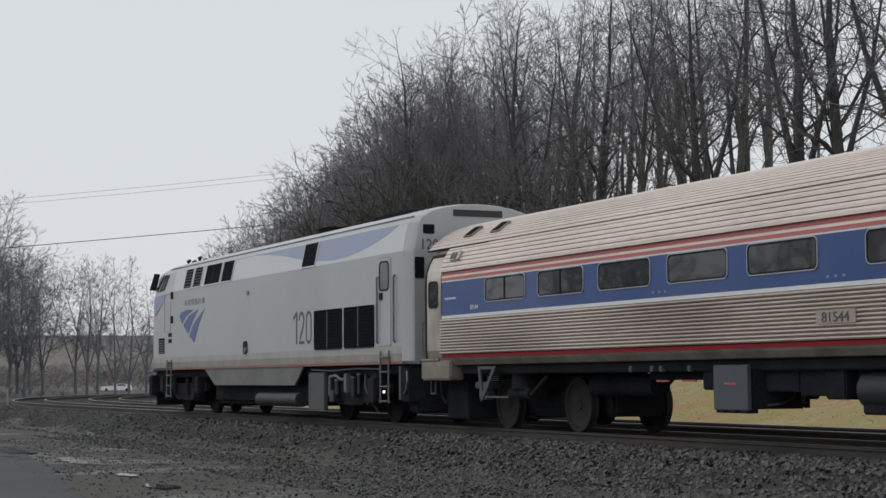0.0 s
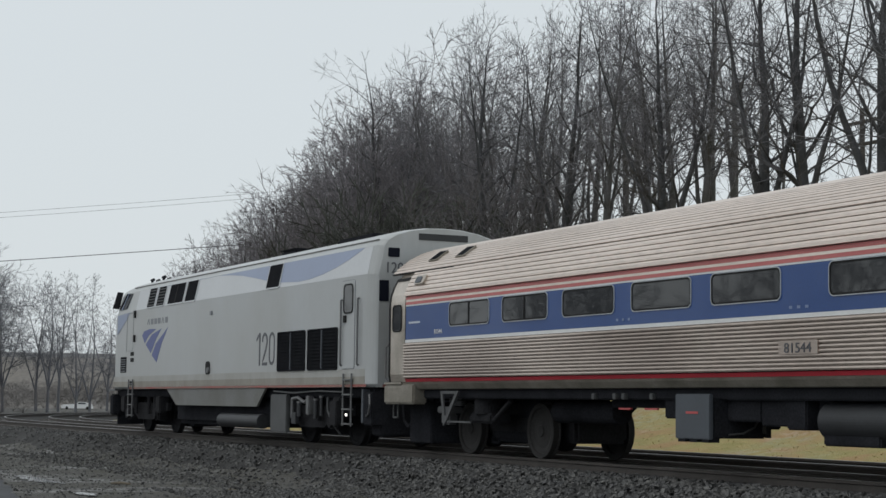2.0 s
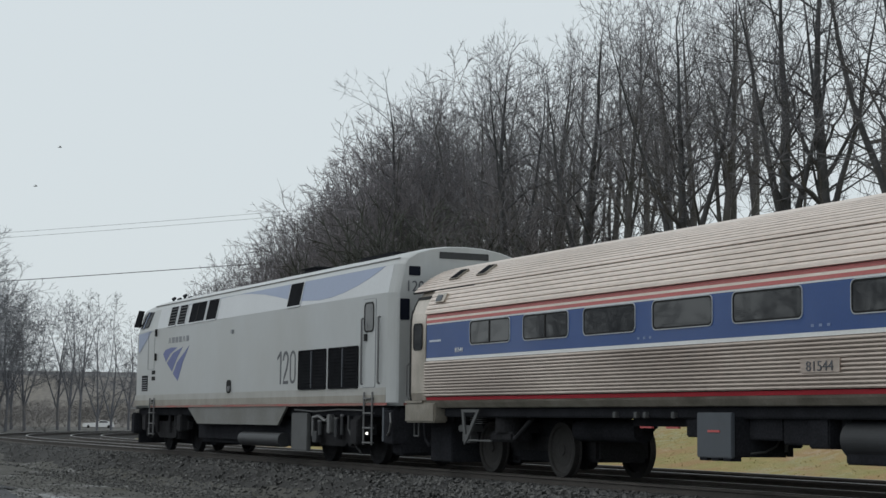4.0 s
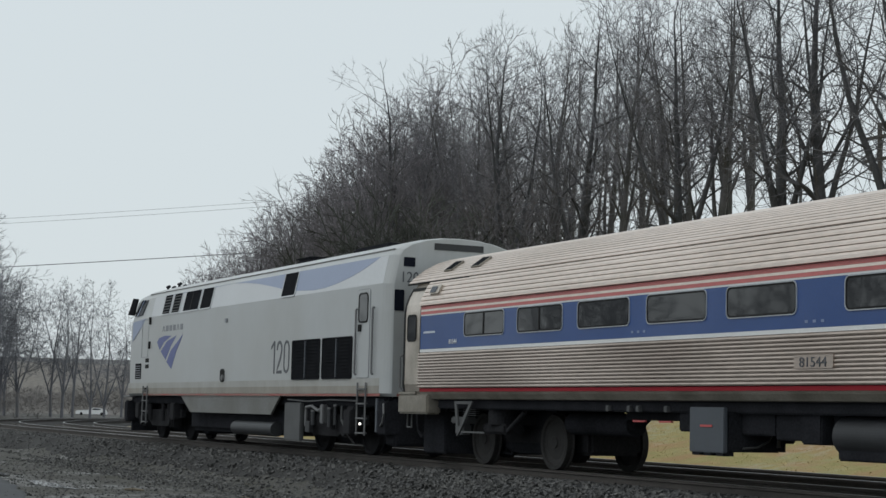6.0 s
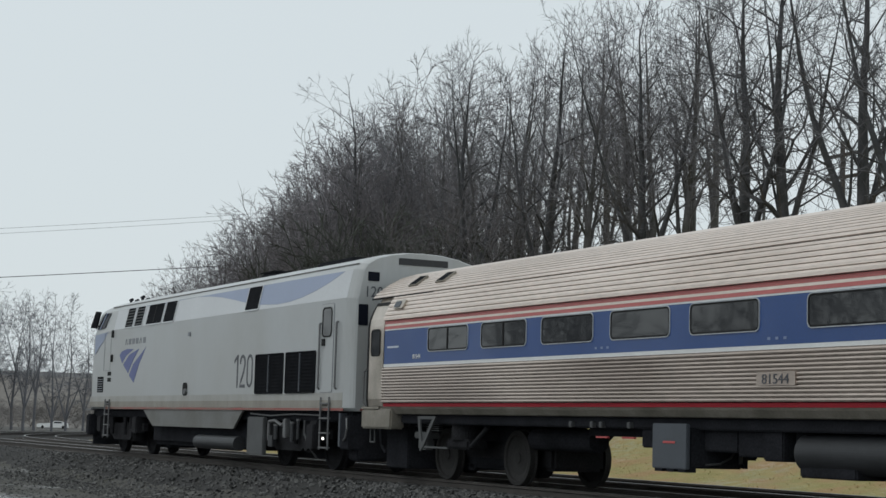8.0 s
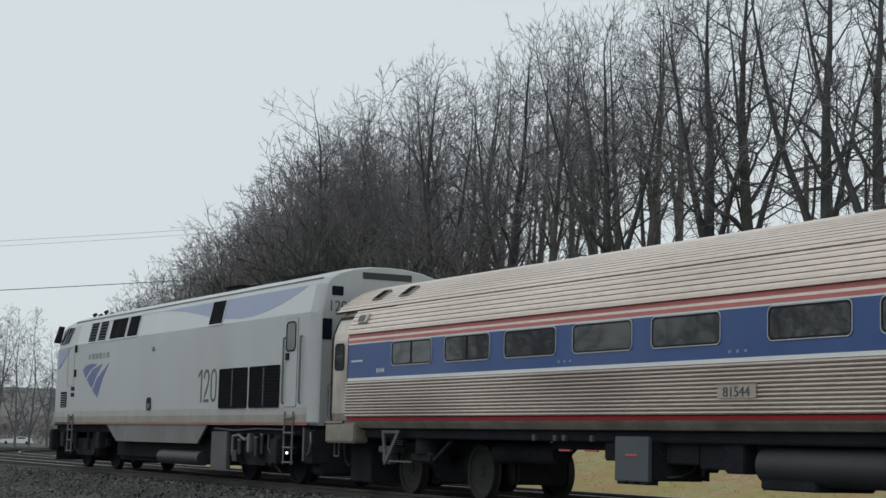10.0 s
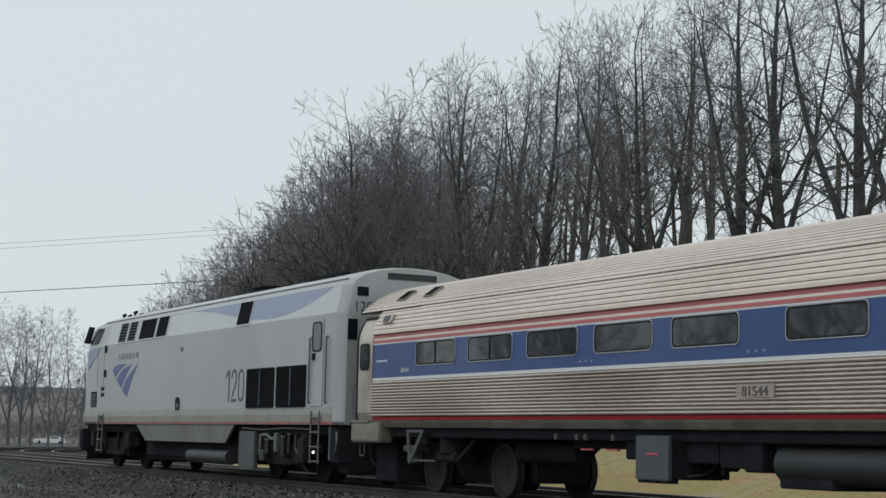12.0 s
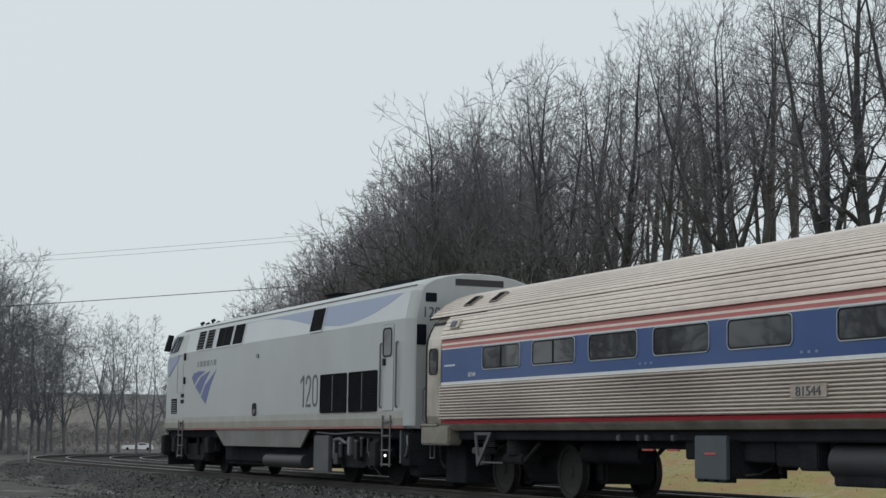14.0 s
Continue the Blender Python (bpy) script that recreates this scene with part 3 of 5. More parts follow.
def build_car():
    car = empty("passenger_car", (0, 0, 0), "stainless steel fluted passenger car with blue window band", "train car")
    s = arc_at
    # shell strips, both sides
    side_in = CAR_X0 + 0.92
    for flip in (False, True):
        f = mirror if flip else (lambda loop: loop)
        add = lambda nm, loop, mat, x0, x1, lab="": part(nm, extrude_x(bmesh.new(), f(loop), x0, x1), mat, car, lab)
        add("sill", strip([(1.42, 1.135), (1.50, 1.15), (1.563, 1.24), (1.578, 1.275)]), STEEL_DIRTY, CAR_X0 + 0.78, CAR_X1 - 0.78, "grimy steel sill")
        add("red_stripe", strip([(1.583, 1.278), (1.602, 1.335)]), RED, side_in, CAR_X1 - 0.78, "red lower stripe")
        add("side_panel", strip(fluted(s(1.345), s(1.985), 0.0535, 0.050, 0.78)), STEEL_SHADED, side_in, CAR_X1 - 0.78, "horizontally fluted stainless steel")
        add("white_stripe", strip([(1.612, 1.99), (1.612, 2.045)]), WHITE, side_in, CAR_X1 - 0.78, "white stripe")
        add("window_band", strip([(1.604, 2.048), (1.604, 2.655)]), BLUE, side_in, CAR_X1 - 0.78, "blue painted window band")
        add("upper_white_stripe", strip([(1.606, 2.657), (1.606, 2.682)]), WHITE, side_in, CAR_X1 - 0.78)
        add("upper_red_stripe", strip([(1.609, 2.684), (1.606, 2.735)]), RED_FADED, side_in, CAR_X1 - 0.78, "faded red stripe")
        add("letterboard", strip([(1.606, 2.737), (1.600, 2.775)]), STEEL_LIT, side_in, CAR_X1 - 0.78)
        add("upper_red_stripe", strip([(1.603, 2.777), (1.597, 2.835)]), RED_FADED, side_in, CAR_X1 - 0.78, "faded red stripe")
    for f in ((lambda loop: loop), mirror):
        part("cove", extrude_x(bmesh.new(), f(strip(fluted(s(2.84), s(3.285), 0.078, 0.06, 0.86))), side_in, CAR_X1 - 0.78), STEEL_LIT, car, "ribbed stainless steel roof edge")
    roof = fluted(s(3.29), s(3.79), 0.078, 0.06, 0.86) + [(0.5, 3.79), (0.22, 3.845)]
    loop = roof + [(-y, z) for y, z in roof[::-1]]
    inner = [(-y * 0.97, z - 0.03) for y, z in CAR_HALF[7:-1]] + [(0, 3.82)] + [(y * 0.97, z - 0.03) for y, z in CAR_HALF[7:-1][::-1]]
    part("roof", extrude_x(bmesh.new(), loop + inner, CAR_X0 - 0.10, CAR_X1 + 0.10), STEEL_LIT, car, "ribbed stainless steel roof")
    # ends: the shell tapers and closes
    for x, d in ((CAR_X0, 1), (CAR_X1, -1)):
        half = CAR_HALF
        full = [(y, z) for y, z in half] + [(-y, z) for y, z in half[-2::-1]]

        def sec(px, k, dz=0.0):
            return [(px, y * k, z if z < 2.9 else 2.9 + (z - 2.9) * (1 - dz)) for y, z in full]

        part("vestibule_end", loft(bmesh.new(), [sec(x + d * 0.0, 0.93, 0.16), sec(x + d * 0.10, 0.975, 0.07), sec(x + d * 0.30, 0.992, 0.02), sec(x + d * 0.93, 0.997, 0.0)]), STEEL_DOOR, car, "smooth stainless steel car end")
        bm = bmesh.new()
        for sgn in (-1, 1):
            box(bm, x - 0.40 * d if d > 0 else x, x if d > 0 else x + 0.22, sgn * 0.62 - 0.06, sgn * 0.62 + 0.06, 1.15, 3.25, 0.02)
        box(bm, min(x, x - 0.30 * d), max(x, x - 0.22 * d), -0.62, 0.62, 3.15, 3.3, 0.02)
        part("gangway", bm, GASKET, car, "black rubber gangway diaphragm")
        # skirt below the side door
        xa, xb = sorted((x - d * 0.06, x + d * 1.24))
        for sgn in (-1, 1):
            bm = bmesh.new()
            y0, y1 = sorted((sgn * 1.59, sgn * 1.30))
            box(bm, xa, xb, y0, y1, 0.87, 1.235, 0.03)
            part("door_skirt", bm, STEEL_DIRTY, car, "grimy steel step skirt")
            seam = box(bmesh.new(), xa + 0.02, xa + 0.78, sgn * 1.585 - 0.012, sgn * 1.585 + 0.012, 1.235, 1.275)
            part("door_sill", seam, STEEL_DIRTY, car)
        # side door with window, on both sides
        for sgn in (-1, 1):
            dx0, dx1 = sorted((x + d * 0.27, x + d * 0.90))
            door = part("vestibule_door", curved_panel(dx0, dx1, 1.28, 3.15, sgn, 0.002, 0.012), STEEL_DOOR, car, "brushed steel vestibule door")
            edge = dx0 - 0.08 if d > 0 else dx1
            seal = curved_panel(edge, edge + 0.08, 1.26, 3.21, sgn, -0.10, 0.016)
            curved_panel(*((dx0, dx1 - 0.10) if d > 0 else (dx0 + 0.10, dx1)), 3.15, 3.21, sgn, -0.02, 0.022, 2, seal)
            part("door_seal", seal, GASKET, door, "dark door seal")
            wx = (dx0 + 0.11, dx1 - 0.16) if d > 0 else (dx0 + 0.16, dx1 - 0.11)
            on_door = lambda u, v, w: (u, sgn * (1.60 + w), v)
            part("door_window", plate(bmesh.new(), rounded(*wx, 2.22, 2.68, 0.07), 0.018, on_door), PANE, door, "narrow dark window")
            part("window_seal", ring(bmesh.new(), *wx, 2.22, 2.68, 0.07, 0.022, 0.026, on_door), GASKET, door)
            post = sorted((x - d * 0.015, x + d * 0.045))
            part("end_post_stripe", curved_panel(*post, 2.06, 2.66, sgn * 0.945, -0.02, 0.014), BLUE, car, "blue stripe on the end post")
            rail = pipe(bmesh.new(), [(x - d * 0.06, sgn * 1.50, 1.98), (x - d * 0.10, sgn * 1.54, 1.93), (x - d * 0.10, sgn * 1.54, 1.36), (x - d * 0.04, sgn * 1.50, 1.28)], 0.016, 6)
            part("grab_rail", rail, PIPE, car, "thin steel grab rail")
    # inner body keeps the car closed
    part("body_core", extrude_x(bmesh.new(), [(1.44, 1.13), (1.52, 1.4), (1.52, 2.8), (1.3, 3.2), (0.8, 3.55), (0, 3.72), (-0.8, 3.55), (-1.3, 3.2), (-1.52, 2.8), (-1.52, 1.4), (-1.44, 1.13)], CAR_X0 + 0.4, CAR_X1 - 0.4), UNDER, car)
    # windows
    lefts = [1.98 * i for i in range(5)] + [10.38 + 1.98 * i for i in range(5)]
    for sgn in (-1, 1):
        place = (lambda u, v, w: (u, -1.604 - w, v)) if sgn < 0 else (lambda u, v, w: (u, 1.604 + w, v))
        for k, x in enumerate(lefts):
            w = part("window", ring(bmesh.new(), x + 0.03, x + 1.53, 2.235, 2.64, 0.075, 0.012, 0.014, place), ALU, car, "bright metal window frame")
            part("window_gasket", ring(bmesh.new(), x + 0.055, x + 1.505, 2.26, 2.615, 0.06, 0.022, 0.011, place), GASKET, w)
            part("pane", plate(bmesh.new(), rounded(x + 0.03, x + 1.53, 2.235, 2.64, 0.075), 0.006, place), PANE, w, "dark tinted glass")
            if k in (0, 1):
                part("window_divider", box(bmesh.new(), x + 0.76, x + 0.80, sgn * 1.614 - 0.005, sgn * 1.614 + 0.005, 2.235, 2.64), GASKET, w)
    part("roof_lip", pipe(bmesh.new(), [(CAR_X0 - 0.08, -1.42, 3.30), (-0.2, -1.42, 3.30)], 0.016, 6), GASKET, car, "dark roof sheet edge")
    part("roof_seam", pipe(bmesh.new(), [(-0.2, -1.418, 3.302), (CAR_X1 + 0.08, -1.418, 3.302)], 0.005, 6), GASKET, car, "thin dark seam along the roof")
    # vents and hatches on the roof slope
    for x in (-1.62, -0.50):
        bm = bmesh.new()
        place = lambda u, v, w: (u, -1.20 + (v - 3.48) * 1.35 - 0.60 * w, v + 0.80 * w)
        plate(bm, rounded(x, x + 0.34, 3.46, 3.65, 0.02), 0.055, place)
        v = part("roof_vent", bm, STEEL_DIRTY, car, "louvred roof vent")
        b2 = bmesh.new()
        plate(b2, rounded(x + 0.035, x + 0.305, 3.475, 3.635, 0.015), 0.062, place)
        part("vent_louvre", b2, GRILLE, v)
    sq = part("marker_light", plate(bmesh.new(), rounded(-1.47, -1.07, 3.01, 3.17, 0.03), 0.10, lambda u, v, w: (u, -1.545 + (v - 2.97) * 0.5 - 0.9 * w, v + 0.4 * w)), STEEL_DOOR, car)
    part("marker_lens", plate(bmesh.new(), rounded(-1.43, -1.19, 3.03, 3.14, 0.03), 0.11, lambda u, v, w: (u, -1.545 + (v - 2.97) * 0.5 - 0.9 * w, v + 0.4 * w)), GREYBOX, sq)
    # lettering
    plt = part("number_plate", plate(bmesh.new(), rounded(9.47, 10.24, 1.545, 1.715, 0.01), 0.062, on_side(-1.600)), STEEL_SHADED, car, "flat steel plate with dark car number")
    text_mesh("car_number", "81544", 0.175, NUMBER_DARK, plt, Matrix.Translation((9.855, -1.666, 1.565)) @ SIDE_TEXT, 1.25)
    text_mesh("car_number_small", "81544", 0.115, WHITE, car, Matrix.Translation((-0.42, -1.61, 2.12)) @ SIDE_TEXT, 1.1)
    part("name_bar", box(bmesh.new(), -1.66, -1.18, -1.61, -1.605, 2.335, 2.37), LETTER_WHITE, car, "pale lettering bar")
    for x in (5.55, 9.62):
        for k in range(3):
            part("small_mark", box(bmesh.new(), x + 0.16 * k, x + 0.06 + 0.16 * k, -1.61, -1.605, 2.11, 2.145), MARK_BLUE, car, "pale blue small marking")
    # underframe
    part("floor_frame", box(bmesh.new(), CAR_X0 + 1.3, CAR_X1 - 1.3, -1.40, 1.40, 0.98, 1.14, 0.02), UNDER, car, "black underframe")
    eq = [(6.43, 6.80, -1.35, 0.2, 0.72, 1.0), (6.78, 7.05, -1.38, 0.2, 0.58, 1.0), (7.06, 7.86, -1.52, -0.66, 0.47, 1.0), (7.86, 8.62, -1.30, 0.4, 0.70, 1.0), (8.62, 9.20, -1.30, -0.75, 0.65, 1.0), (9.20, 9.60, -1.34, -0.95, 0.61, 1.0), (9.66, 9.90, -1.20, 0.8, 0.76, 1.0), (9.9, 10.95, -1.32, -0.4, 0.43, 0.62), (12.2, 13.6, -1.4, 1.3, 0.5, 1.0), (4.6, 6.45, -1.1, 1.1, 0.86, 1.0), (-2.55, -1.62, -1.15, 1.15, 0.16, 0.92)]
    for x0, x1, y0, y1, z0, z1 in eq:
        part("equipment_box", box(bmesh.new(), x0, x1, y0, y1, z0, z1, 0.02), UNDER, car, "black underfloor equipment box")
    gb = part("battery_box", box(bmesh.new(), 7.05, 7.87, -1.585, -1.522, 0.455, 1.06, 0.012), GREYBOX, car, "grey underfloor cabinet door")
    part("label", box(bmesh.new(), 7.32, 7.60, -1.592, -1.584, 0.795, 0.825), LABEL_RED, gb, "small red label")
    for x in (7.10, 7.38, 7.66):
        part("box_foot", box(bmesh.new(), x, x + 0.17, -1.57, -1.40, 0.415, 0.472), UNDER, gb)
    part("air_tank", rod(bmesh.new(), (9.88, -1.15, 0.73), (13.4, -1.15, 0.73), 0.24, sides=48), TANK, car, "dark grey cylinder tank", smooth=False)
    part("tank_cradle", box(bmesh.new(), 10.98, 13.0, -1.25, -0.9, 0.52, 0.62, 0.02), UNDER, car)
    pan = bmesh.new()
    pipe(pan, [(7.90, -1.30, 0.52), (7.92, -1.08, 0.54), (7.92, -0.90, 0.62), (7.90, -0.80, 0.74)], 0.014)
    part("hose", pan, BRACKET, car)
    part("pan_lip", box(bmesh.new(), 7.88, 7.94, -0.70, -0.64, 0.48, 0.74), UNDER, car)
    part("pan_tag", box(bmesh.new(), 7.90, 7.93, -0.76, -0.71, 0.54, 0.70), BRACKET, car)
    for x in (5.35, 6.05):
        part("label", box(bmesh.new(), x, x + 0.32, -1.44, -1.40, 0.835, 0.86), LABEL_RED, car, "small red label")
    for x in (4.6, 5.2, 5.45, 6.2):
        part("hanger", box(bmesh.new(), x, x + 0.09, -1.46, -1.38, 0.98, 1.07, 0.01), BRACKET, car)
    # step bracket ahead of the bogie
    br = bmesh.new()
    pl = on_side(-1.52)
    outer = [(-0.42, 1.11), (0.30, 1.11), (-0.18, 0.58), (-0.30, 0.50)]
    inner = [(-0.33, 1.06), (0.15, 1.06), (-0.20, 0.68), (-0.25, 0.68)]
    loops = [[br.verts.new(pl(u, v, w)) for u, v in lp] for lp, w in ((inner, 0), (inner, 0.03), (outer, 0.03), (outer, 0))]
    for i in range(4):
        for j in range(4):
            k, m = (i + 1) % 4, (j + 1) % 4
            br.faces.new((loops[i][j], loops[i][m], loops[k][m], loops[k][j]))
    plate(br, [(-0.14, 0.595), (0.75, 0.595), (0.75, 0.565), (-0.14, 0.565)], 0.025, pl)
    part("step_bracket", br, BRACKET, car, "grey triangular bracket")
    for x in (-0.72, -0.55, -0.40):
        part("cable", pipe(bmesh.new(), [(x, -0.5, 0.6), (x + 0.1, -0.55, 0.22), (x + 0.22, -0.5, 0.20), (x + 0.25, -0.45, 0.5)], 0.025, 6), UNDER, car)
    # bogies
    sets = []
    for cx in (0.52, 19.28):
        bg = new("bogie")
        bg.parent = car
        for sgn in (-1, 1):
            bm = bmesh.new()
            box(bm, cx - 1.0, cx + 1.0, sgn * 0.52 - 0.1, sgn * 0.52 + 0.1, 0.42, 0.66, 0.04)
            part("side_frame", bm, TRUCK, bg, "black bogie frame")
            bm = bmesh.new()
            rod(bm, (cx, sgn * 1.05, 0.72), (cx, sgn * 1.05, 0.98), 0.27, sides=20)
            part("air_spring", bm, TRUCK, bg)
            bm = bmesh.new()
            box(bm, cx - 0.42, cx + 0.42, sgn * 1.05 - 0.2, sgn * 1.05 + 0.2, 0.56, 0.74, 0.04)
            part("spring_seat", bm, TRUCK, bg)
            part("damper", rod(bmesh.new(), (cx + 0.55, sgn * 1.25, 0.62), (cx + 1.15, sgn * 1.25, 0.95), 0.04), TRUCK, bg)
            bm = bmesh.new()
            box(bm, cx - 1.62, cx - 1.06, sgn * 1.16 - 0.12, sgn * 1.16 + 0.12, 0.72, 0.84, 0.02)
            box(bm, cx - 1.5, cx - 1.2, sgn * 1.16 - 0.1, sgn * 1.16 + 0.1, 0.52, 0.72, 0.03)
            part("brake_unit", bm, BRACKET, bg, "grey brake unit")
            bm = bmesh.new()
            for k in range(4):
                box(bm, cx - 1.25, cx - 0.75, sgn * 1.18 - 0.04, sgn * 1.18 + 0.04, 0.86 + 0.035 * k, 0.875 + 0.035 * k)
            part("spring_leaf", bm, BRACKET, bg)
        part("bolster", box(bmesh.new(), cx - 0.25, cx + 0.25, -1.2, 1.2, 0.72, 0.9, 0.03), TRUCK, bg)
        for dx in (-1.295, 1.295):
            part("brake_disc", rod(bmesh.new(), (cx + dx, -0.38, 0.457), (cx + dx, -0.22, 0.457), 0.33, sides=24), TRUCK, bg)
            sets.append((wheelset(car, cx + dx, 0.457, 0.7525, "dull grey steel wheel", WHEEL), 0.457))
        part("gearbox", box(bmesh.new(), cx + 0.45, cx + 2.0, -0.5, 0.5, 0.26, 0.8, 0.06), TRUCK, bg)
        part("brake_rigging", box(bmesh.new(), cx - 1.05, cx + 0.9, -0.55, 0.55, 0.24, 1.0, 0.06), UNDER, bg, "black brake rigging")
        part("air_reservoir", rod(bmesh.new(), (cx + 2.0, -0.8, 0.78), (cx + 3.9, -0.8, 0.78), 0.18, sides=18), UNDER, bg)
    part("coupler", box(bmesh.new(), CAR_X0 - 0.42, CAR_X0 + 1.2, -0.12, 0.12, 0.72, 0.96, 0.03), UNDER, car, "black coupler")
    for y in (-0.95, -0.55):
        part("cable", pipe(bmesh.new(), [(CAR_X0 - 0.05, y, 1.05), (CAR_X0 - 0.15, y, 0.55), (CAR_X0 - 0.30, y, 0.42), (CAR_X0 - 0.5, y, 0.55), (CAR_X0 - 0.6, y, 1.0)], 0.03, 8), UNDER, car, "black jumper cable")
    hb = bmesh.new()
    pipe(hb, [(CAR_X0 - 0.02, -1.40, 0.98), (CAR_X0 - 0.02, -1.40, 0.62), (CAR_X0 + 0.18, -1.40, 0.62), (CAR_X0 + 0.18, -1.40, 0.95)], 0.018, 8)
    part("hand_hold", hb, BRACKET, car)
    return car, sets


# ---------- locomotive ----------
LOCO_REAR = -3.50
LOCO_HALF = [(1.46, 1.19), (1.52, 1.25), (1.52, 3.38), (1.40, 3.95), (1.32, 4.07), (1.12, 4.18), (0.8, 4.27), (0.4, 4.33), (0.0, 4.345)]


def cant(v):
    """y of the inclined upper side at height v."""
    return -1.52 + (v - 3.38) * 0.12 / 0.57


def on_cant(u, v, w):
    return (u, cant(v) - w, v + 0.2 * w)


def build_loco():
    lo = empty("locomotive", (0, 0, 0), "silver grey diesel passenger locomotive with light blue wave", "locomotive")
    half = LOCO_HALF

    def sec(x, k=1.0, drop=0.0, kz=1.0):
        out = []
        for y, z in half + [(-a, b) for a, b in half[-2::-1]]:
            zz = z if z < 2.6 else 2.6 + (z - 2.6) * kz
            out.append((x, y * k, zz))
        return out

    hull = loft(bmesh.new(), [sec(LOCO_REAR, 0.925, kz=0.985), sec(LOCO_REAR - 0.03, 0.95, kz=0.992), sec(LOCO_REAR - 0.09, 0.974, kz=0.996), sec(LOCO_REAR - 0.18, 0.991), sec(LOCO_REAR - 0.30, 1.0), sec(-19.9), sec(-20.6, kz=0.995), sec(-21.5, 0.995, kz=0.985), sec(-22.1, 0.985, kz=0.95), sec(-22.4, 0.97, kz=0.78), sec(-22.9, 0.88, kz=0.50), sec(-23.25, 0.74, kz=0.42)])
    part("hull", hull, LOCO, lo, "silver grey painted steel hull")
    # upper side with sky light put into its colour, and lower grime band
    part("upper_panel", plate(bmesh.new(), [(-20.2, 3.39), (-3.80, 3.39), (-3.80, 3.94), (-20.2, 3.94)], 0.004, on_cant), LOCO_SKYLIT, lo, "upper side panel with sky light put into its colour")
    wave = [(-13.3, 3.938), (-12.4, 3.90), (-11.4, 3.82), (-10.4, 3.70), (-9.5, 3.58), (-8.6, 3.50), (-7.6, 3.455), (-6.9, 3.47), (-6.2, 3.53), (-5.5, 3.63), (-4.9, 3.75), (-4.4, 3.88), (-4.2, 3.938)]
    part("blue_wave", plate(bmesh.new(), wave, 0.008, on_cant), LOCO_BLUE, lo, "light blue painted wave")
    part("upper_wave_edge", plate(bmesh.new(), [(-19.2, 3.938), (-13.3, 3.938), (-16.3, 3.915)], 0.008, on_cant), LOCO_BLUE, lo)
    part("grime_band", plate(bmesh.new(), [(-22.35, 1.25), (-3.86, 1.25), (-3.86, 1.40), (-22.35, 1.40)], 0.004, on_side(-1.52)), GRIME, lo, "grimy lower band")
    part("grime_band", plate(bmesh.new(), [(-22.35, 1.40), (-3.86, 1.40), (-3.86, 1.545), (-22.35, 1.545)], 0.003, on_side(-1.52)), GRIME_FAINT, lo, "faint grime above the lower band")
    part("red_stripe", plate(bmesh.new(), [(-20.8, 1.195), (-3.80, 1.195), (-3.80, 1.245), (-20.8, 1.245)], 0.006, on_side(-1.52)), LOCO_RED, lo, "thin red stripe")
    part("rear_stripe", box(bmesh.new(), LOCO_REAR, LOCO_REAR + 0.008, -1.3, 1.3, 1.195, 1.245), LOCO_RED, lo)
    # skirt over the fuel tank
    sk = bmesh.new()
    plate(sk, [(-17.15, 1.20), (-16.25, 0.77), (-10.1, 0.77), (-9.5, 1.20)], 0.05, on_side(-1.45))
    part("tank_skirt", sk, LOCO_LOW, lo, "grey lower skirt")
    sk = bmesh.new()
    plate(sk, [(-17.15, 1.20), (-16.25, 0.77), (-10.1, 0.77), (-9.5, 1.20)], 0.05, lambda u, v, w: (u, 1.45 + w, v))
    part("tank_skirt", sk, LOCO_LOW, lo, "grey lower skirt")
    # cab windows and screens
    wins = [(-19.10, -18.42, True), (-18.22, -17.54, True), (-17.17, -15.83, False), (-15.66, -14.80, False), (-9.56, -8.73, False)]
    for x0, x1, slats in wins:
        w = part("side_screen", plate(bmesh.new(), rounded(x0, x1, 3.415, 3.93, 0.02), 0.016, on_cant), GRILLE, lo, "dark inclined side screen")
        part("screen_frame", ring(bmesh.new(), x0, x1, 3.415, 3.93, 0.02, 0.03, 0.022, on_cant), LOCO_SKYLIT, w)
        if slats:
            for k in range(6):
                z = 3.45 + 0.08 * k
                part("slat", plate(bmesh.new(), [(x0 + 0.03, z), (x1 - 0.03, z), (x1 - 0.03, z + 0.022), (x0 + 0.03, z + 0.022)], 0.03, on_cant), BRACKET, w)
        elif x1 - x0 > 1.2:
            part("mullion", plate(bmesh.new(), [(x0 + 0.62, 3.42), (x0 + 0.67, 3.42), (x0 + 0.67, 3.92), (x0 + 0.62, 3.92)], 0.024, on_cant), GASKET, w)
    # cab side window, mirror and windscreen
    cw = lambda u, v, w: (u, -1.505 + (v - 3.4) * 0.22 - w, v)
    part("cab_window", plate(bmesh.new(), [(-21.95, 3.46), (-21.18, 3.48), (-20.90, 3.90), (-21.52, 3.93)], 0.03, cw), PANE_DARK, lo, "dark cab side window")
    part("window_post", plate(bmesh.new(), [(-21.66, 3.46), (-21.60, 3.46), (-21.27, 3.92), (-21.33, 3.92)], 0.04, cw), LOCO_BLUE, lo)
    part("windscreen", plate(bmesh.new(), [(-0.95, 0.0), (0.95, 0.0), (0.85, 0.62), (-0.85, 0.62)], 0.02, lambda u, v, w: (-22.72 - 0.0 + v * 0.75 - w, u, 3.10 + v * 0.8 + 0.7 * w)), PANE_DARK, lo, "dark sloping windscreen")
    part("mirror", plate(bmesh.new(), [(-22.60, 3.54), (-22.02, 3.50), (-21.62, 3.96), (-22.08, 4.00)], 0.05, on_side(-1.50)), GRILLE, lo, "dark slanted mirror and wind deflector")
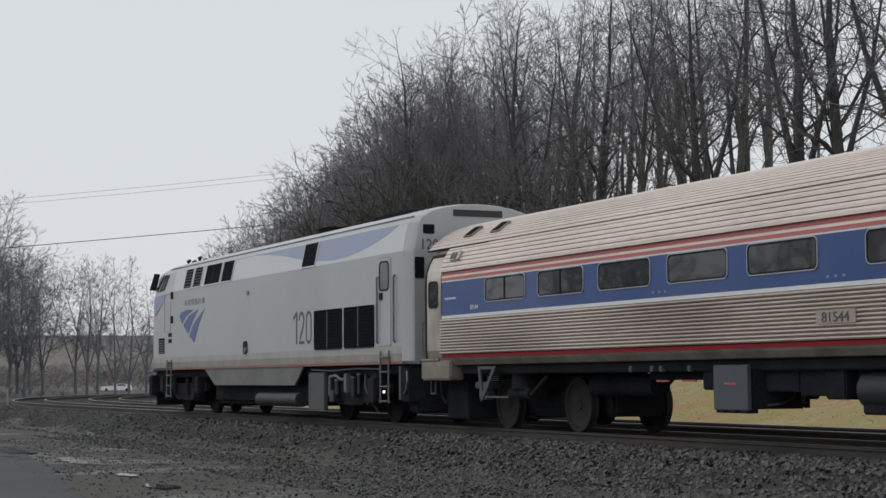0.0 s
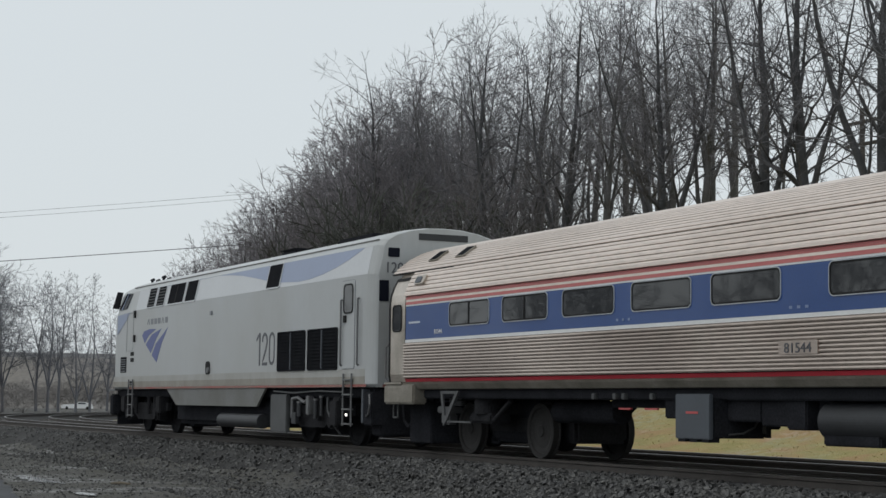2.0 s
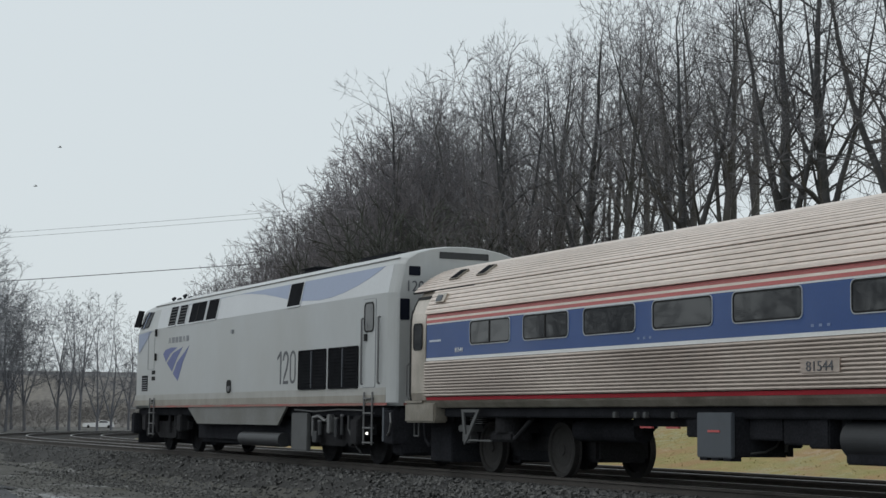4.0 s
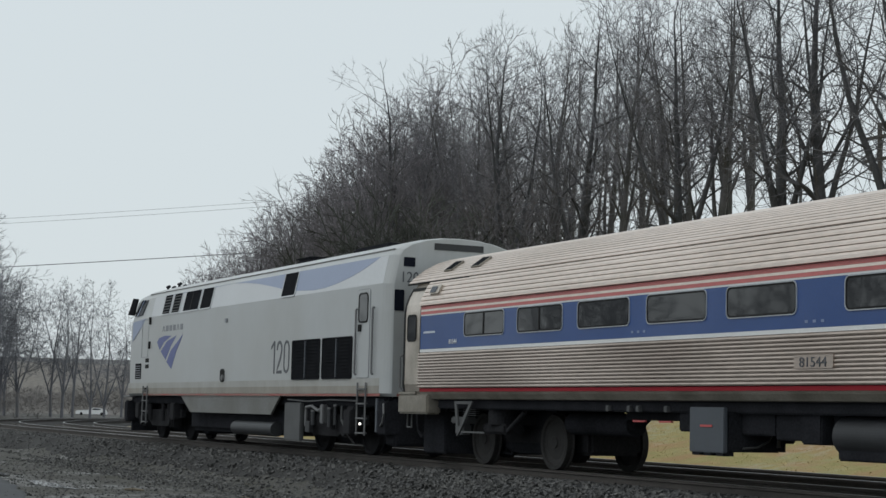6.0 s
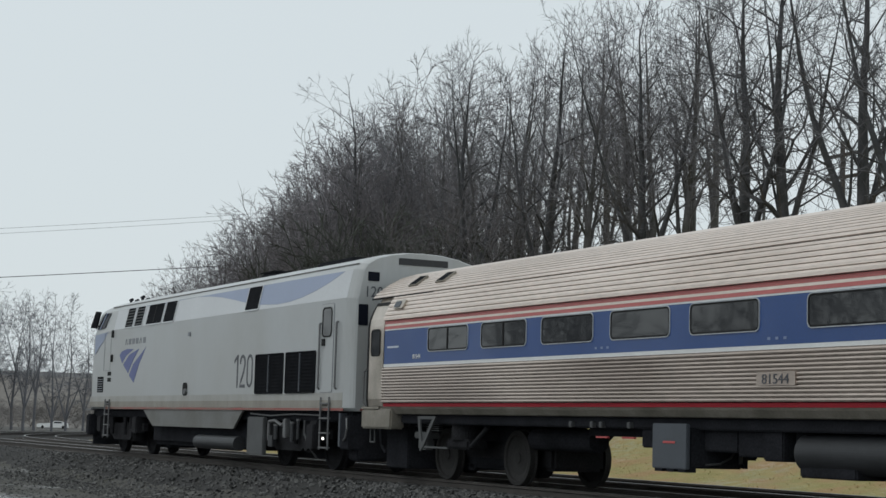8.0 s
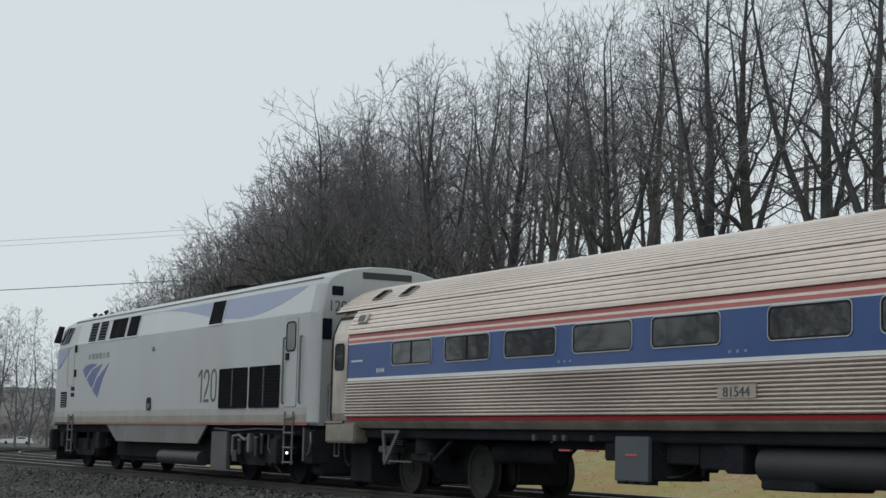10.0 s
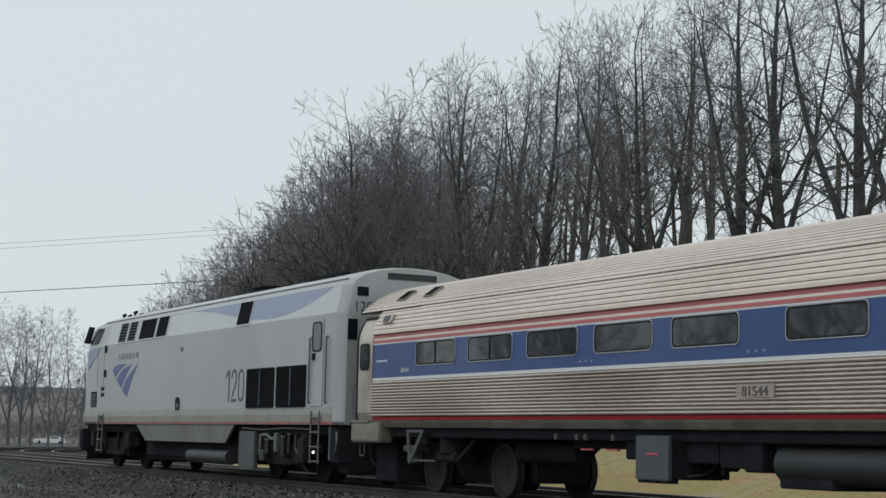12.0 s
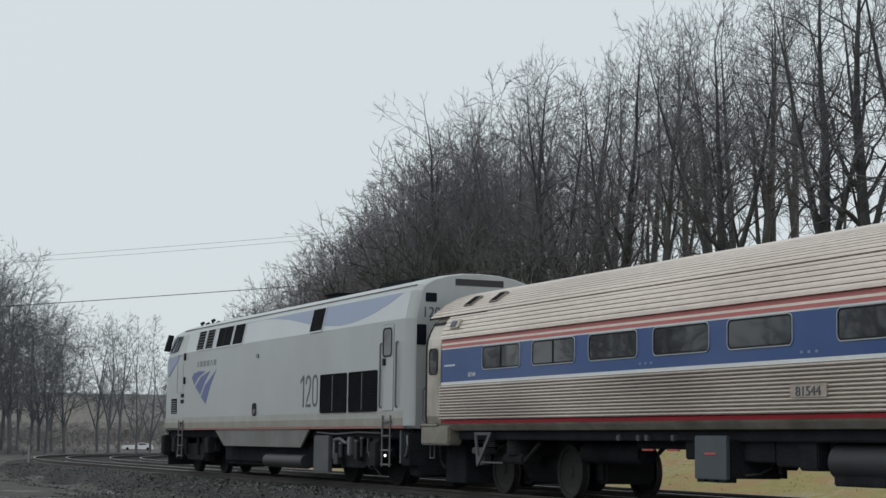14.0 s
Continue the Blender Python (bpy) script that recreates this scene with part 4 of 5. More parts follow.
    part("mirror_arm", pipe(bmesh.new(), [(-22.0, -1.38, 3.55), (-22.1, -1.52, 3.6)], 0.02, 6), GASKET, lo)
    # roof fittings
    for x, h in ((-20.6, 0.02), (-19.5, 0.04), (-20.05, -0.03), (-19.0, -0.05)):
        bm = bmesh.new()
        rod(bm, (x, -0.95, 4.2), (x, -0.95, 4.26 + h), 0.04, 0.03)
        rod(bm, (x - 0.12, -0.95, 4.265 + h), (x + 0.12, -0.95, 4.27 + h), 0.03, 0.045)
        part("horn", bm, UNDER, lo)
    rb = part("exhaust_housing", box(bmesh.new(), -10.55, -9.65, -0.80, 0.75, 4.2, 4.36, 0.04), UNDER, lo, "black exhaust housing")
    part("exhaust_lip", box(bmesh.new(), -10.6, -9.6, -0.83, 0.80, 4.35, 4.38, 0.015), UNDER, rb)
    part("fan_housing", box(bmesh.new(), -6.9, -5.0, -0.9, 0.9, 4.2, 4.33, 0.04), UNDER, lo, "dark roof fan housing")
    part("gutter", box(bmesh.new(), -21.0, -3.7, -1.345, -1.30, 4.05, 4.075), LOCO_LOW, lo, "dark roof gutter")
    # lettering bars and logo
    for i in range(6):
        x = -19.02 + 0.335 * i
        part("letter_bar", plate(bmesh.new(), [(x, 2.935), (x + 0.05, 2.935), (x + 0.12, 3.07), (x + 0.20, 2.935), (x + 0.25, 2.935), (x + 0.16, 3.09), (x + 0.08, 3.09)] if i in (0, 4) else [(x, 2.935), (x + 0.24, 2.935), (x + 0.24, 3.09), (x, 3.09)], 0.005, on_side(-1.52)), LETTER_GREY, lo, "grey lettering bar")
    for a in ([(-19.50, 2.66), (-19.30, 2.77), (-18.75, 2.82), (-18.15, 2.80), (-18.85, 2.64), (-19.22, 2.44)],
              [(-19.12, 2.40), (-18.55, 2.66), (-17.65, 2.80), (-18.15, 2.52), (-18.62, 2.16)],
              [(-18.52, 2.10), (-18.15, 2.40), (-17.05, 2.82), (-17.60, 2.40), (-18.05, 1.90)]):
        part("logo_stripe", plate(bmesh.new(), a, 0.005, on_side(-1.52)), LOGO_BLUE, lo, "blue swoosh stripe")
    part("blue_corner", plate(bmesh.new(), [(-22.1, 2.75), (-22.1, 3.30), (-20.75, 3.36), (-21.2, 3.12)], 0.006, on_side(-1.515)), LOCO_BLUE, lo, "light blue cab corner")
    number = part("road_number", plate(bmesh.new(), [(-9.94, 1.69), (-9.865, 1.69), (-9.865, 2.43), (-9.94, 2.43), (-10.12, 2.31), (-10.12, 2.24), (-9.94, 2.35)], 0.006, on_side(-1.52)), NUMBER_DARK, lo, "large dark road number")
    two = [(-9.76 + 0.035, 2.22)] + [(-9.575 - 0.15 * math.cos(radians(a)), 2.24 + 0.155 * math.sin(radians(a))) for a in range(15, 200, 20)] + [(-9.50, 2.04), (-9.64, 1.86), (-9.722, 1.725), (-9.40, 1.725)]
    part("digit", stroke(bmesh.new(), two, 0.072, 0.006, on_side(-1.52)), NUMBER_DARK, number)
    part("digit", ring(bmesh.new(), -9.23, -8.99, 1.755, 2.365, 0.119, 0.064, 0.006, on_side(-1.52)), NUMBER_DARK, number)
    text_mesh("rear_number", "120", 0.30, NUMBER_DARK, lo, Matrix.Translation((LOCO_REAR + 0.004, -1.09, 3.41)) @ Matrix.Rotation(radians(90), 4, "Z") @ SIDE_TEXT, 0.9, "dark rear road number")
    # radiator grilles
    for x0, x1 in ((-8.68, -7.09), (-6.87, -5.30)):
        g = part("intake_grille", plate(bmesh.new(), rounded(x0, x1, 1.575, 2.375, 0.02), 0.012, on_side(-1.52)), GRILLE, lo, "black air intake grille")
        part("grille_frame", ring(bmesh.new(), x0, x1, 1.575, 2.375, 0.02, 0.03, 0.03, on_side(-1.52)), GRILLE, g)
        part("grille_bar", box(bmesh.new(), (x0 + x1) / 2 - 0.02, (x0 + x1) / 2 + 0.02, -1.56, -1.53, 1.58, 2.37), GREYBOX, g)
        for k in range(11):
            z = 1.61 + 0.07 * k
            part("slat", box(bmesh.new(), x0 + 0.02, x1 - 0.02, -1.55, -1.53, z, z + 0.022), GRILLE, g)
    # side door with rails and ladder
    dr = part("side_door", plate(bmesh.new(), rounded(-5.02, -4.40, 1.56, 3.31, 0.04), 0.012, on_side(-1.52)), LOCO, lo, "grey side door")
    part("door_gap", ring(bmesh.new(), -5.02, -4.40, 1.56, 3.31, 0.04, 0.012, 0.008, on_side(-1.52)), LETTER_GREY, dr)
    part("door_window", plate(bmesh.new(), rounded(-4.93, -4.50, 2.68, 3.22, 0.08), 0.018, on_side(-1.52)), PANE, dr, "tall narrow window")
    part("window_seal", ring(bmesh.new(), -4.93, -4.50, 2.68, 3.22, 0.08, 0.03, 0.026, on_side(-1.52)), GASKET, dr)
    part("door_lock", box(bmesh.new(), -4.93, -4.80, -1.56, -1.53, 2.48, 2.62), GASKET, dr)
    for x in (-5.03, -4.17):
        bm = bmesh.new()
        pipe(bm, [(x, -1.53, 2.94), (x, -1.565, 2.92), (x, -1.565, 1.64), (x, -1.53, 1.62)], 0.022)
        part("handrail", bm, PIPE, lo, "steel grab rail")
    for x0, z0, z1 in ((-4.86, 0.42, 1.46), (-20.62, 0.42, 1.46)):
        lad = part("ladder", pipe(pipe(bmesh.new(), [(x0, -1.56, z1), (x0, -1.56, z0)], 0.02), [(x0 + 0.42, -1.56, z1), (x0 + 0.42, -1.56, z0)], 0.02), PIPE, lo, "steel side ladder")
        for k in range(4):
            z = z0 + 0.03 + 0.29 * k
            part("rung", box(bmesh.new(), x0, x0 + 0.42, -1.59, -1.51, z, z + 0.03), PIPE, lad)
    part("step_lamp", rod(bmesh.new(), (-4.62, -1.60, 0.645), (-4.62, -1.57, 0.645), 0.024, sides=14), LAMP, lo, "small lit step lamp")
    for z in (1.30, 1.95, 2.12):
        part("foothold", plate(bmesh.new(), rounded(-20.62, -20.28, z, z + 0.11, 0.02), 0.008, on_side(-1.52)), GASKET, lo, "dark foothold")
    for z in (2.5, 3.18):
        part("door_hinge", box(bmesh.new(), -20.30, -20.18, -1.56, -1.52, z, z + 0.2), GASKET, lo)
    part("cab_door", ring(bmesh.new(), -21.05, -20.42, 2.27, 3.32, 0.03, 0.012, 0.006, on_side(-1.52)), LETTER_GREY, lo)
    part("nose_grille", plate(bmesh.new(), rounded(-21.65, -21.05, 1.66, 2.10, 0.02), 0.012, on_side(-1.515)), GRILLE, lo, "small dark grille")
    for k in range(6):
        part("slat", box(bmesh.new(), -21.62, -21.08, -1.535, -1.525, 1.69 + 0.065 * k, 1.712 + 0.065 * k), LETTER_GREY, lo)
    fp = part("fuel_port", plate(bmesh.new(), rounded(-13.80, -13.45, 1.53, 1.85, 0.10), 0.012, on_side(-1.52)), GASKET, lo, "dark fuel filler recess")
    part("fuel_cap", rod(bmesh.new(), (-13.52, -1.58, 1.63), (-13.52, -1.53, 1.63), 0.07, sides=14), PIPE, fp)
    part("side_lamp", plate(bmesh.new(), rounded(-13.5, -13.36, 2.98, 3.08, 0.02), 0.03, on_side(-1.52)), LETTER_GREY, lo)
    # rear wall fittings
    rear = lambda u, v, w: (LOCO_REAR + w, u, v)
    part("rear_window", plate(bmesh.new(), rounded(-1.40, -1.20, 2.85, 3.26, 0.02), 0.012, rear), PANE_DARK, lo, "dark rear window")
    part("rear_marker", plate(bmesh.new(), rounded(-1.22, -0.98, 3.72, 3.90, 0.02), 0.012, rear), PANE_DARK, lo, "dark square rear lamp")
    part("rear_vent", plate(bmesh.new(), rounded(-0.57, 0.50, 4.08, 4.21, 0.01), 0.012, rear), TANK, lo, "long dark rear vent")
    part("rear_gangway", box(bmesh.new(), LOCO_REAR - 0.01, LOCO_REAR + 0.2, -0.55, 0.55, 1.2, 3.2, 0.03), GASKET, lo)
    part("rear_plough", box(bmesh.new(), -4.0, -3.56, -1.3, 1.3, 0.25, 1.15, 0.03), UNDER, lo, "black rear plate")
    # under the frame
    part("frame", box(bmesh.new(), -22.4, -3.7, -1.35, 1.35, 0.98, 1.20, 0.03), UNDER, lo, "black underframe")
    part("fuel_tank", box(bmesh.new(), -17.0, -9.6, -1.25, 1.25, 0.30, 1.0, 0.10), UNDER, lo, "black fuel tank")
    tk = part("air_reservoir", rod(bmesh.new(), (-12.85, -1.36, 0.44), (-10.0, -1.36, 0.44), 0.165, sides=24), TANK, lo, "dirty grey cylindrical reservoir")
    part("reservoir_cap", rod(bmesh.new(), (-12.92, -1.36, 0.44), (-12.80, -1.36, 0.44), 0.10, sides=18), PIPE, tk)
    part("end_panel", box(bmesh.new(), -9.30, -8.30, -1.46, -1.36, 0.22, 1.05, 0.02), BRACKET, lo, "dark grimy panel")
    pp = bmesh.new()
    pipe(pp, [(-8.05, -1.42, 0.55), (-8.05, -1.42, 0.95), (-7.7, -1.42, 0.98), (-7.3, -1.42, 0.88), (-7.0, -1.42, 0.98), (-7.0, -1.42, 0.68)], 0.035, 8)
    part("brake_pipe", pp, PIPE, lo, "pale brake piping")
    for x0, z0, z1, r in ((-7.55, 0.58, 0.86, 0.05), (-6.62, 0.55, 0.92, 0.045), (-6.30, 0.60, 0.98, 0.035)):
        cyl = part("brake_cylinder", rod(bmesh.new(), (x0, -1.44, z0), (x0, -1.44, z1), r, sides=12), TANK, lo, "grimy brake cylinder")
        part("cylinder_cap", rod(bmesh.new(), (x0, -1.44, z1), (x0, -1.44, z1 + 0.04), r * 1.25, sides=12), PIPE, cyl)
    part("sand_pipe", pipe(bmesh.new(), [(-6.05, -1.40, 1.0), (-6.05, -1.40, 0.72), (-5.85, -1.36, 0.45), (-5.80, -1.2, 0.22)], 0.022, 6), BRACKET, lo)
    part("cable_run", pipe(bmesh.new(), [(-9.2, -1.42, 1.12), (-8.0, -1.42, 1.08), (-6.6, -1.42, 1.12), (-5.2, -1.42, 1.10)], 0.018, 6), PIPE, lo, "pale cable run under the sill")
    part("junction_box", box(bmesh.new(), -8.0, -7.72, -1.46, -1.36, 0.42, 0.66, 0.015), TANK, lo)
    part("bogie_step", box(bmesh.new(), -5.72, -5.36, -1.50, -1.36, 0.42, 0.92, 0.02), TRUCK, lo)
    part("brake_valve", box(bmesh.new(), -7.10, -6.92, -1.48, -1.36, 0.62, 1.02, 0.02), PIPE, lo)
    pilot = bmesh.new()
    plate(pilot, [(-1.3, 0.18), (1.3, 0.18), (1.3, 1.2), (-1.3, 1.2)], 0.12, lambda u, v, w: (-22.55 - w - 0.2 * (1.3 - abs(u)), u, v))
    part("pilot", pilot, UNDER, lo, "black front pilot plate")
    part("front_buffer", box(bmesh.new(), -22.78, -22.42, -1.5, -1.25, 0.45, 1.05, 0.04), UNDER, lo)
    part("front_step", box(bmesh.new(), -22.85, -22.2, -1.52, -1.2, 1.15, 1.20), PIPE, lo)
    part("rear_step", box(bmesh.new(), -3.95, -3.55, -1.5, -1.05, 0.45, 1.1, 0.02), UNDER, lo)
    part("rear_plate", box(bmesh.new(), -4.06, -3.98, -1.5, -1.1, 0.50, 1.15), GREYBOX, lo)
    part("brake_hose", pipe(bmesh.new(), [(-3.62, -1.52, 1.05), (-3.55, -1.54, 0.85), (-3.62, -1.54, 0.68), (-3.75, -1.52, 0.62)], 0.02, 8), PIPE, lo, "pale hose")
    part("coupler", box(bmesh.new(), -3.9, -2.95, -0.13, 0.13, 0.70, 0.96, 0.03), UNDER, lo)
    sets = []
    for cx in (-19.95, -7.32):
        bg = new("bogie")
        bg.parent = lo
        for sgn in (-1, 1):
            bm = bmesh.new()
            pl = (lambda u, v, w: (u, -1.12 - w, v)) if sgn < 0 else (lambda u, v, w: (u, 1.12 + w, v))
            plate(bm, [(cx - 2.1, 0.62), (cx - 1.0, 0.52), (cx - 0.7, 0.36), (cx + 0.7, 0.36), (cx + 1.0, 0.52), (cx + 2.1, 0.62), (cx + 2.1, 0.82), (cx - 2.1, 0.82)], 0.12, pl)
            part("side_frame", bm, TRUCK, bg, "black bogie side frame")
            for dx in (-1.36, 1.36):
                bm = bmesh.new()
                box(bm, cx + dx - 0.22, cx + dx + 0.22, sgn * 1.2 - 0.14, sgn * 1.2 + 0.14, 0.34, 0.70, 0.04)
                rod(bm, (cx + dx, sgn * 1.30, 0.50), (cx + dx, sgn * 1.40, 0.50), 0.13, sides=16)
                part("axle_box", bm, TRUCK, bg)
                for o in (-0.35, 0.35):
                    part("coil_spring", rod(bmesh.new(), (cx + dx + o, sgn * 1.22, 0.66), (cx + dx + o, sgn * 1.22, 0.98), 0.10, sides=14), TRUCK, bg)
                bm = bmesh.new()
                rod(bm, (cx + dx * 0.45, sgn * 1.32, 0.50), (cx + dx * 0.45, sgn * 1.32, 0.98), 0.05)
                part("damper", bm, TRUCK, bg)
            part("sand_box", box(bmesh.new(), cx + sgn * 1.75 - 0.2, cx + sgn * 1.75 + 0.2, -1.42, -1.15, 0.55, 1.0, 0.03), TRUCK, bg)
        part("motor", box(bmesh.new(), cx - 2.3, cx + 2.3, -0.6, 0.6, 0.20, 1.0, 0.08), UNDER, bg)
        for dx in (-1.36, 1.36):
            sets.append((wheelset(lo, cx + dx, 0.508, 0.7525, "dark steel wheel", TRUCK), 0.508))
    return lo, sets


# ---------- bare trees ----------
def tubes(segs, sides):
    """Tapered tubes for (a, b, ra, rb) as vertices and faces; rb 0 gives a pointed twig."""
    verts, faces = [], []
    ring_a = [(math.cos(2 * math.pi * i / sides), math.sin(2 * math.pi * i / sides)) for i in range(sides)]
    for a, b, ra, rb in segs:
        d = (b - a).normalized()
        u = d.cross(Vector((0.31, 0.95, 0.05))).normalized()
        v = d.cross(u)
        k = len(verts)
        for c, s in ring_a:
            verts.append(a + (u * c + v * s) * ra)
        if rb == 0:
            verts.append(b)
            faces.extend((k + i, k + (i + 1) % sides, k + sides) for i in range(sides))
            continue
        for c, s in ring_a:
            verts.append(b + (u * c + v * s) * rb)
        for i in range(sides):
            j = (i + 1) % sides
            faces.append((k + i, k + j, k + sides + j, k + sides + i))
    return verts, faces


def grow(seed, height, radius, bole, leaders, depth, twig_r, fork, lift, reach, limbs, reachout):
    """Skeleton of a bare tree: a wavering bole, then limbs that bend, fork again and again and carry side shoots down to fine twigs."""
    rng = random.Random(seed)
    stems, twigs = [], []

    def aside(d, around, tilt):
        u = d.cross(Vector((0.31, 0.95, 0.05))).normalized()
        v = d.cross(u)
        return (d * math.cos(tilt) + (u * math.cos(around) + v * math.sin(around)) * math.sin(tilt)).normalized()

    def run(p, d, length, r, r_end, level):
        n = 5 if level == 0 else 4 if level < 3 else 3 if level < depth - 2 else 2 if level < depth else 1
        w = (0.025, 0.04, 0.05)[level] if level < 3 else 0.07 + 0.018 * level
        rise = lift * (1.0 - 0.9 * level / depth)
        pts, cur = [p], d
        for i in range(n):
            if i or level:
                cur = (cur + Vector((rng.gauss(0, w), rng.gauss(0, w), rng.gauss(0, w) * 0.8 + rise))).normalized()
            q = pts[-1] + cur * (length / n)
            ra, rb = r + (r_end - r) * i / n, r + (r_end - r) * (i + 1) / n
            last = level >= depth and i == n - 1
            (stems if level < 4 else twigs).append((pts[-1], q, max(ra, twig_r), 0 if last else max(rb, twig_r)))
            pts.append(q)
        return pts, cur

    def limb(p, d, length, r, level):
        r_end = r * 0.76
        pts, cur = run(p, d, length, r, r_end, level)
        if level + 2 <= depth:
            for _ in range(rng.choice((1, 2, 2, 3))):
                f = rng.uniform(0.2, 0.95) * (len(pts) - 1)
                k = min(int(f), len(pts) - 2)
                axis = (pts[k + 1] - pts[k]).normalized()
                limb(pts[k].lerp(pts[k + 1], f - k), aside(axis, rng.uniform(0, 6.283), rng.uniform(0.7, 1.25)), length * rng.uniform(0.42, 0.70), r * 0.42, level + 2)
        if level < depth:
            kids = 4 if level == depth - 1 else 3 if rng.random() < 0.25 else 2
            a0 = rng.uniform(0, 6.283)
            for j in range(kids):
                tilt = rng.uniform(0.10, 0.40) if j == 0 else rng.uniform(0.40, 0.85)
                at = pts[-1].lerp(pts[-2], rng.uniform(0, 0.9)) if level == depth - 1 and j else pts[-1]
                limb(at, aside(cur, a0 + 6.283 * j / kids, tilt * fork), length * (rng.uniform(0.40, 0.68) if level == depth - 1 else rng.uniform(0.66, 0.88)), r_end * (0.90 if j == 0 else 0.70), level + 1)

    up = Vector((rng.uniform(-0.05, 0.05), rng.uniform(-0.05, 0.05), 1)).normalized()
    first = max(height * bole, 0.1)
    pts, cur = run(Vector((0, 0, -0.3)), up, first + 0.3, radius, radius * 0.80, 0)
    a0 = rng.uniform(0, 6.283)
    if not reach:
        step = height * (1 - bole) / 3.5
        for j in range(leaders):
            tilt = rng.uniform(0.06, 0.22) if j == 0 else rng.uniform(0.30, 0.62)
            limb(pts[-1].lerp(pts[-2], rng.uniform(0, 0.5) if j else 0.0), aside(cur, a0 + 6.283 * j / leaders, tilt * fork), step * rng.uniform(0.85, 1.15), radius * (0.72 if j == 0 else 0.56), 1)
        return stems, twigs
    for j in range(leaders):
        # stems that rise side by side, each with limbs that shorten towards the top
        at = pts[-1].lerp(pts[-2], rng.uniform(0, 0.9) if j else 0.0)
        tilt = rng.uniform(0.0, 0.10) if j == 0 else rng.uniform(0.22, 0.42)
        long = height * (reach - bole) * (0.92 if j == 0 else rng.uniform(0.66, 0.98))
        rj = radius * (0.78 if j == 0 else rng.uniform(0.42, 0.62))
        half, way = run(at, aside(cur, a0 + 6.283 * j / leaders, tilt), long * 0.5, rj, rj * 0.52, 1)
        rest, way = run(half[-1], (way + Vector((0, 0, 0.25))).normalized(), long * 0.5, rj * 0.52, rj * 0.13, 2)
        line = half + rest[1:]
        count = round(limbs * (1.0 if j == 0 else 0.55))
        for i in range(count):
            f = (i + rng.random()) / count
            x = (0.04 + 0.95 * f) * (len(line) - 1)
            k = min(int(x), len(line) - 2)
            axis = (line[k + 1] - line[k]).normalized()
            size = height * reachout * (1.0 - 0.45 * f) * rng.uniform(0.6, 1.25)
            limb(line[k].lerp(line[k + 1], x - k), aside(axis, a0 + 2.4 * i + rng.uniform(-0.5, 0.5), rng.uniform(0.55, 1.05) * fork), size, rj * (1 - 0.78 * f) * rng.uniform(0.26, 0.44), 3)
        limb(line[-1], way, height * reachout * 0.5, rj * 0.13, 4)
    return stems, twigs


TREE_KINDS = []


def tree_kind(seed, height, radius, bole, leaders, depth, twig_r, girth, fork, lift, bark, twig, reach=0.0, limbs=0, reachout=0.0):
    """girth: half the crown's width as a share of the height."""
    stems, twigs = grow(seed, height, radius, bole, leaders, depth, twig_r, fork, lift, reach, limbs, reachout)
    rise = sorted(q.z for _, q, _, _ in twigs)
    top = rise[int(len(rise) * 0.992)]
    out = sorted(math.hypot(q.x, q.y) for _, q, _, _ in twigs)
    k = min(1.2, max(0.78, girth * top / out[int(len(out) * 0.93)]))
    squeeze = lambda segs: [(Vector((p.x * k, p.y * k, p.z)), Vector((q.x * k, q.y * k, q.z)), ra, rb) for p, q, ra, rb in segs]
    v, f = tubes(squeeze(stems), 5 if radius > 0.1 else 3)
    trunk = raw("trunk", v, f, bark, True)
    v, f = tubes(squeeze(twigs), 3)
    crown = raw("crown", v, f, twig)
    TREE_KINDS.append((trunk, crown, top))
    return len(TREE_KINDS) - 1


def plant(name, kind, x, y, height, turn, label, category, group, wide=1.0):
    trunk, crown, top = TREE_KINDS[kind]
    ob = empty(name, (x, y, ground_z(x, y)), label, category, group)
    k = height / top
    ob.scale = (k * wide, k * wide, k)
    ob.rotation_euler = (0, 0, turn)
    for nm, me in (("trunk", trunk), ("crown", crown)):
        p = new(nm, me)
        p.parent = ob
    return ob


def polar(turn, away):
    """Place seen from the camera's spot in that direction and distance."""
    a = radians(turn)
    return EYE.x - away * math.sin(a), EYE.y + away * math.cos(a)


SKYLINE = [(44, 0.34), (50, 0.33), (54, 0.30), (56, 0.265), (58.7, 0.245), (60.2, 0.232), (62.4, 0.225), (64.2, 0.205), (66.6, 0.205), (67.9, 0.182), (69.8, 0.135), (71.7, 0.102), (73.2, 0.082), (74.2, 0.055)]


def skyline(turn):
    for (a, e), (b, g) in zip(SKYLINE, SKYLINE[1:]):
        if a <= turn <= b:
            return e + (g - e) * (turn - a) / (b - a)
    return SKYLINE[0][1] if turn < 44 else 0.05


